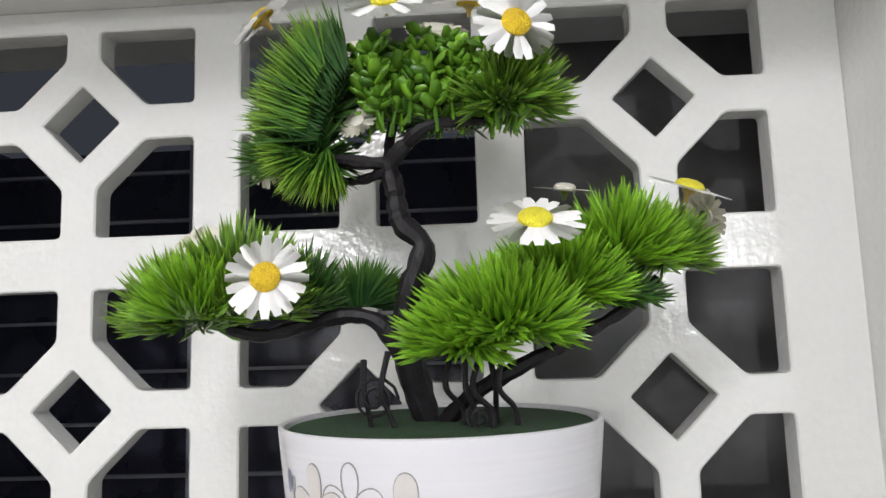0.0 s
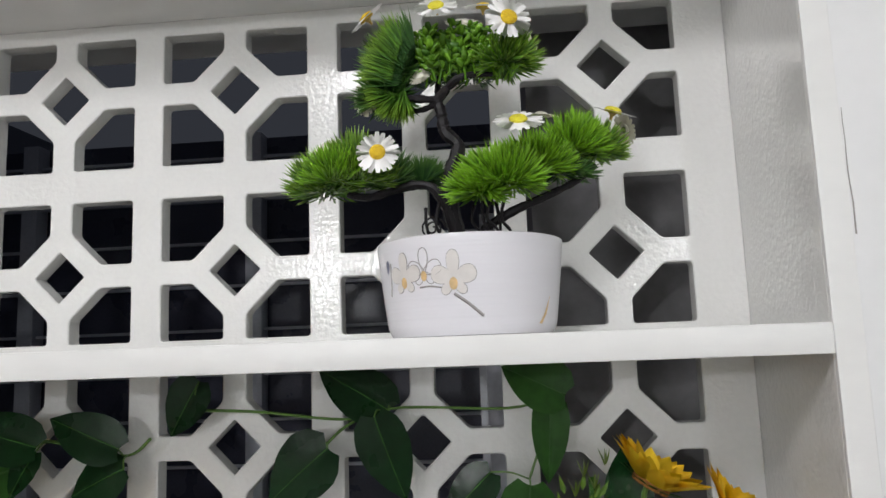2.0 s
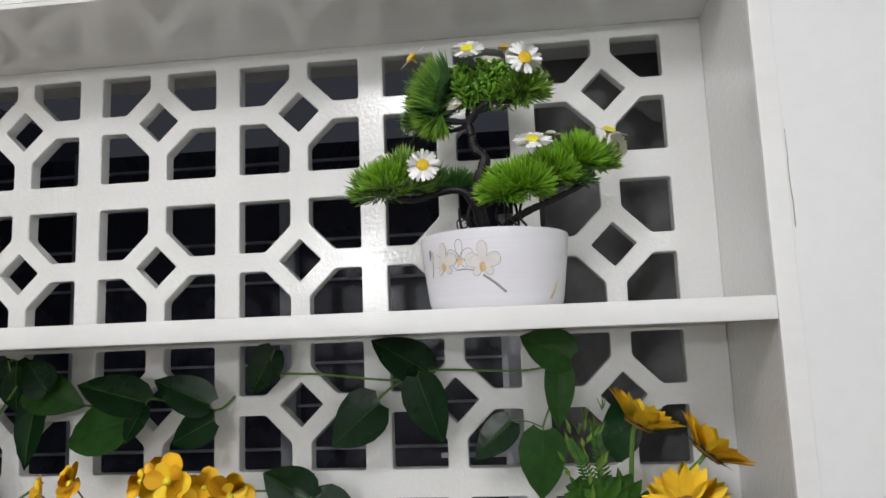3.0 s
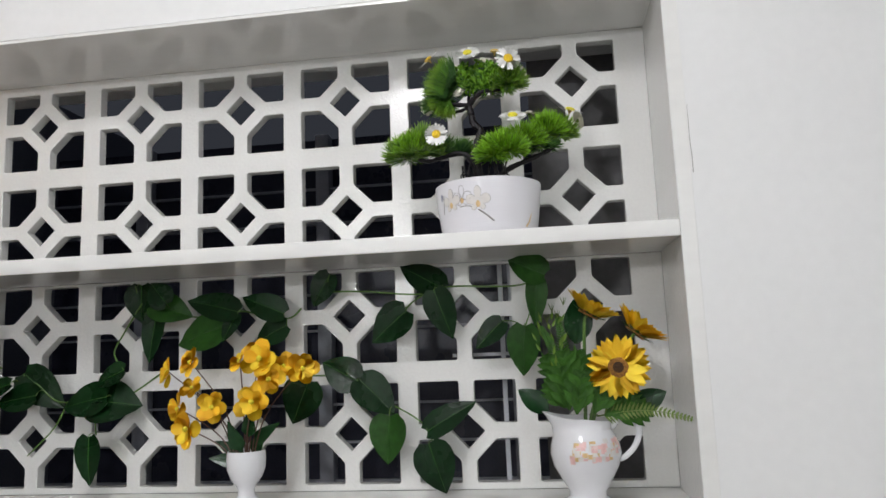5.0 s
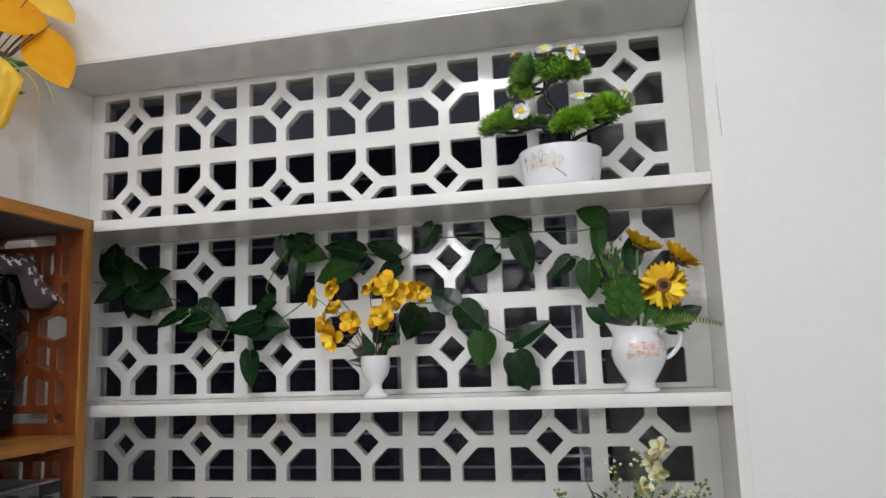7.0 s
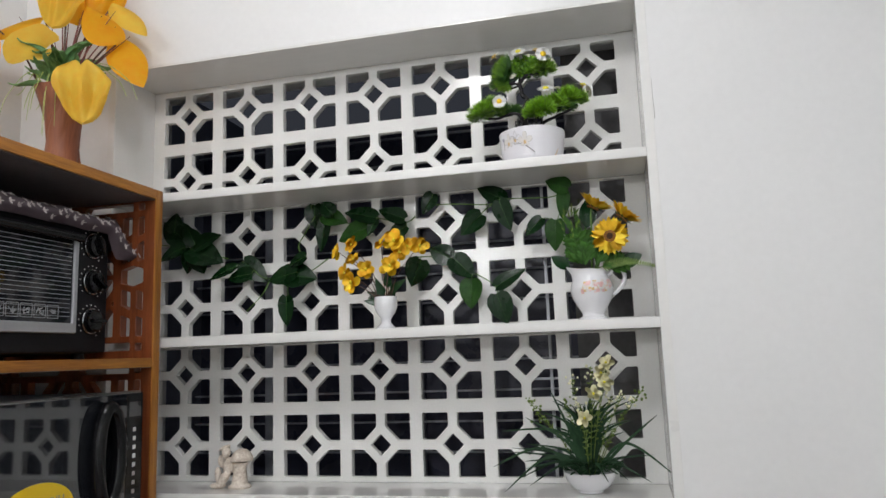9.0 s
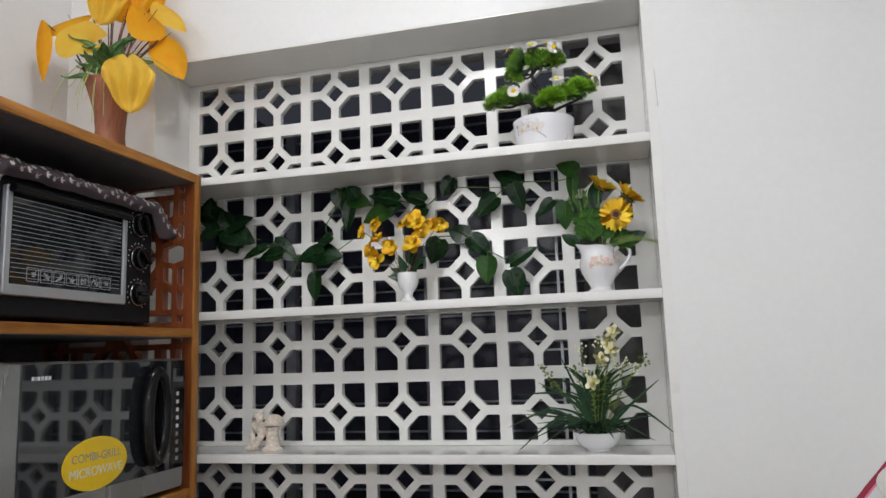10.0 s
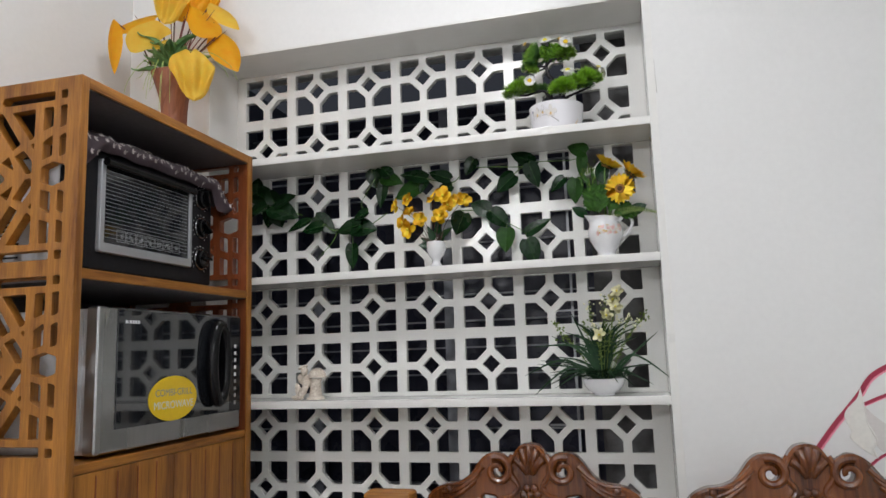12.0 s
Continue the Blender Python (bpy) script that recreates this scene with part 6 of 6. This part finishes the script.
def carved_chair(at, turn, label):
    """A dining chair with a carved crest; the back stands at y = 0 and looks along -y."""
    ch = thing("dining_chair", at, label, "chair", "chairs round the table", turn)
    half = [(0.0, 1.113), (0.022, 1.108), (0.036, 1.094), (0.046, 1.080), (0.066, 1.079), (0.082, 1.090), (0.104, 1.088), (0.124, 1.074), (0.142, 1.050), (0.160, 1.030), (0.186, 1.018), (0.214, 1.014), (0.240, 1.004), (0.262, 0.985), (0.270, 0.955), (0.262, 0.925)]
    low = [(0.240, 0.905), (0.20, 0.925), (0.16, 0.940), (0.10, 0.925), (0.05, 0.910), (0.0, 0.905)]
    top = smooth_line([(x, z, 0) for x, z in half], 3)
    under = smooth_line([(x, z, 0) for x, z in low], 3)
    right = [(p.x, p.y) for p in top + under]
    outline = right + [(-x, z) for x, z in reversed(right[1:-1])]
    holes = []
    for s in (-1, 1):
        holes.append([(s * 0.078 + 0.014 * math.cos(a), 1.046 + 0.017 * math.sin(a)) for a in np.linspace(0, 6.28, 15)[:-1]])
        holes.append(rounded([(s * 0.022, 0.975), (s * 0.052, 0.965), (s * 0.056, 0.935), (s * 0.030, 0.930)], 0.008, 3))
        holes.append(rounded([(s * 0.085, 0.985), (s * 0.12, 0.990), (s * 0.125, 0.955), (s * 0.09, 0.950)], 0.008, 3))
    bm = bmesh.new()
    plate(bm, outline, holes, 0.034, lambda u, v, w: Vector((u, w - 0.017, v)), 0.006)
    crest = part("crest_rail", bm, M_CHAIR, ch, "carved crest rail with scrolls and a shell")
    for s in (-1, 1):
        bm = bmesh.new()
        tube(bm, spiral(s * 0.080, 1.048, 0.036, 1.35, s, -0.020), 0.0120, 0.006, 10)
        part("scroll", bm, M_CHAIR, crest)
        for k in range(3):
            bm = bmesh.new()
            z0 = 1.032 - 0.018 * k
            tube(bm, smooth_line([(s * (0.118 + 0.01 * k), -0.019, z0 + 0.028), (s * (0.145 + 0.012 * k), -0.022, z0 + 0.002), (s * (0.18 + 0.012 * k), -0.020, z0 - 0.016), (s * (0.215 + 0.008 * k), -0.017, z0 - 0.020)], 6), 0.009, 0.004, 8)
            part("leaf_curl", bm, M_CHAIR, crest)
        bm = bmesh.new()
        bmesh.ops.create_icosphere(bm, subdivisions=2, radius=0.011, matrix=Matrix.Translation((s * 0.205, -0.016, 1.002)))
        part("bead", bm, M_CHAIR, crest)
        bm = bmesh.new()
        tube(bm, smooth_line([(s * 0.040, -0.018, 1.085), (s * 0.052, -0.022, 1.060), (s * 0.045, -0.020, 1.035), (s * 0.030, -0.018, 1.010), (s * 0.045, -0.020, 0.990), (s * 0.070, -0.018, 0.985)], 6), 0.009, 0.005, 8)
        part("leaf_curl", bm, M_CHAIR, crest)
        bm = bmesh.new()
        tube(bm, smooth_line([(s * 0.215, -0.004, 0.93), (s * 0.245, 0.0, 0.80), (s * 0.225, 0.0, 0.62), (s * 0.205, -0.005, 0.46)], 6), 0.020, 0.018, 10)
        part("back_post", bm, M_CHAIR, ch)
        bm = bmesh.new()
        tube(bm, smooth_line([(s * 0.205, -0.005, 0.46), (s * 0.205, 0.01, 0.25), (s * 0.205, 0.05, 0.0)], 5), 0.022, 0.016, 10)
        part("rear_leg", bm, M_CHAIR, ch)
        bm = bmesh.new()
        tube(bm, smooth_line([(s * 0.215, -0.42, 0.44), (s * 0.225, -0.44, 0.32), (s * 0.21, -0.43, 0.12), (s * 0.22, -0.445, 0.0)], 5), 0.030, 0.017, 10)
        part("front_leg", bm, M_CHAIR, ch)
        for k in range(2):
            bm = bmesh.new()
            x = s * (0.055 + 0.075 * k)
            tube(bm, [Vector((x, 0, z)) for z in np.linspace(0.93, 0.52, 9)], 0.012, 0.010, 8, 0.5, random.Random(k))
            part("back_rod", bm, M_CHAIR, ch)
    for k in range(5):
        a = radians(-60 + 30 * k)
        bm = bmesh.new()
        tube(bm, smooth_line([(0.008 * math.sin(a), -0.018, 1.040), (0.022 * math.sin(a), -0.025, 1.040 + 0.035 * math.cos(a) + 0.005), (0.034 * math.sin(a), -0.018, 1.040 + 0.060 * math.cos(a) + 0.004)], 5), 0.006, 0.0135, 10)
        part("shell_flute", bm, M_CHAIR, crest)
    for k in range(6):
        a = 2 * math.pi * k / 6
        bm = bmesh.new()
        bmesh.ops.create_icosphere(bm, subdivisions=2, radius=1, matrix=Matrix.Translation((0.017 * math.cos(a), -0.020, 0.992 + 0.017 * math.sin(a))) @ Matrix.Diagonal((0.011, 0.007, 0.011, 1)))
        part("rosette_petal", bm, M_CHAIR, crest)
    bm = bmesh.new()
    bmesh.ops.create_icosphere(bm, subdivisions=2, radius=1, matrix=Matrix.Translation((0, -0.023, 0.992)) @ Matrix.Diagonal((0.010, 0.010, 0.010, 1)))
    part("rosette_boss", bm, M_CHAIR, crest)
    part("lower_rail", boxed(-0.215, 0.215, -0.014, 0.014, 0.49, 0.54, bevel=0.008), M_CHAIR, ch)
    part("seat", boxed(-0.25, 0.25, -0.47, 0.02, 0.425, 0.47, bevel=0.015, segments=3), M_CHAIR, ch)
    return ch


chair = carved_chair((0.378, -0.45, 0), 0, "dark carved hardwood dining chair with a shell crest")
copy_thing(chair, pose(1.004, -0.45, 0))

# plain flat-topped chair post beside the carved chairs
stool = thing("wooden_chair", (0.07, -0.62, 0), "plain varnished wooden chair with a rounded flat top rail", "chair")
part("top_rail", boxed(-0.058, 0.058, -0.03, 0.03, 0.93, 1.026, bevel=0.012, segments=3), M_WOODX, stool)
part("back_slat", boxed(-0.045, 0.045, -0.012, 0.012, 0.46, 0.931, bevel=0.004), M_WOODZ, stool)
part("seat", boxed(-0.33, 0.055, -0.36, 0.03, 0.43, 0.461, bevel=0.008), M_WOODX, stool)
for sx in (-0.305, 0.032):
    for sy in (-0.33, 0.0):
        part("leg", boxed(sx - 0.018, sx + 0.018, sy - 0.018, sy + 0.018, 0, 0.431, bevel=0.004), M_WOODZ, stool)

# ---- wall decal of lilies ----
decal = thing("lily_wall_decal", (1.20, FRONT - 0.001, 1.10), "wall decal of a white calla lily on crimson stems", "wall decal")


def ribbon(pts, w0, w1, y):
    bm = bmesh.new()
    line = smooth_line([(x - 1.20, 0, z - 1.10) for x, z in pts], 8)
    for i in range(len(line) - 1):
        d = (line[i + 1] - line[i]).normalized()
        s = Vector((d.z, 0, -d.x))
        wa, wb = (w0 + (w1 - w0) * j / len(line) for j in (i, i + 1))
        top = [line[i] - s * wa, line[i] + s * wa, line[i + 1] + s * wb, line[i + 1] - s * wb]
        bm.faces.new([bm.verts.new(p + Vector((0, y, 0))) for p in top])
    bmesh.ops.remove_doubles(bm, verts=bm.verts, dist=0.0004)
    bmesh.ops.solidify(bm, geom=list(bm.faces), thickness=0.0006)
    return bm


for level, (pts, w) in enumerate((([(1.03, 0.985), (1.091, 1.071), (1.135, 1.128), (1.167, 1.165), (1.200, 1.205), (1.226, 1.242), (1.267, 1.269), (1.32, 1.288)], 0.006), ([(1.190, 1.168), (1.215, 1.180), (1.267, 1.201), (1.31, 1.210)], 0.004), ([(1.20, 1.02), (1.24, 1.05), (1.31, 1.07)], 0.003))):
    stem = part("stem", ribbon(pts, w, w, -0.0012 - 0.0008 * level), M_CRIMSON, decal, "crimson printed stem", smooth=None)
    part("stem_edge", ribbon([(x + w * 0.9, z - w * 0.9) for x, z in pts], w * 0.55, w * 0.55, -0.0002 - 0.0002 * level), M_PINK, stem, "pink edge", smooth=None)
FRONT_PETAL = [(1.201, 1.218), (1.205, 1.185), (1.209, 1.151), (1.209, 1.132), (1.219, 1.108), (1.227, 1.085), (1.217, 1.066), (1.224, 1.042), (1.201, 1.056), (1.177, 1.077), (1.165, 1.094), (1.169, 1.108), (1.162, 1.128), (1.157, 1.147), (1.166, 1.166), (1.190, 1.190)]
BACK_PETAL = [(1.206, 1.172), (1.228, 1.146), (1.262, 1.118), (1.290, 1.100), (1.275, 1.060), (1.250, 1.050), (1.226, 1.070), (1.212, 1.110)]


def petal_sheet(edge, thick, out):
    """A flat printed petal with a smooth wavy outline, lying on the wall."""
    loop = [(p.x, p.y) for p in smooth_line([(x - 1.20, z - 1.10, 0) for x, z in edge + edge[:1]], 5)[:-1]]
    return plate(bmesh.new(), loop, [], thick, lambda u, v, w: Vector((u, w - out, v)), thick * 0.3)


back = part("back_petal", petal_sheet(BACK_PETAL, 0.0012, 0.0018), M_LILY_SHADE, decal, "pinkish white petal")
lily = part("lily", petal_sheet(FRONT_PETAL, 0.0022, 0.0042), M_LILY, decal, "white rolled lily petal")
bm = bmesh.new()
tube(bm, smooth_line([(x - 1.20 - 0.002, -0.0046, z - 1.10) for x, z in FRONT_PETAL[1:8]], 6), 0.0016, 0.0030, 8)
part("rolled_edge", bm, M_LILY, lily)
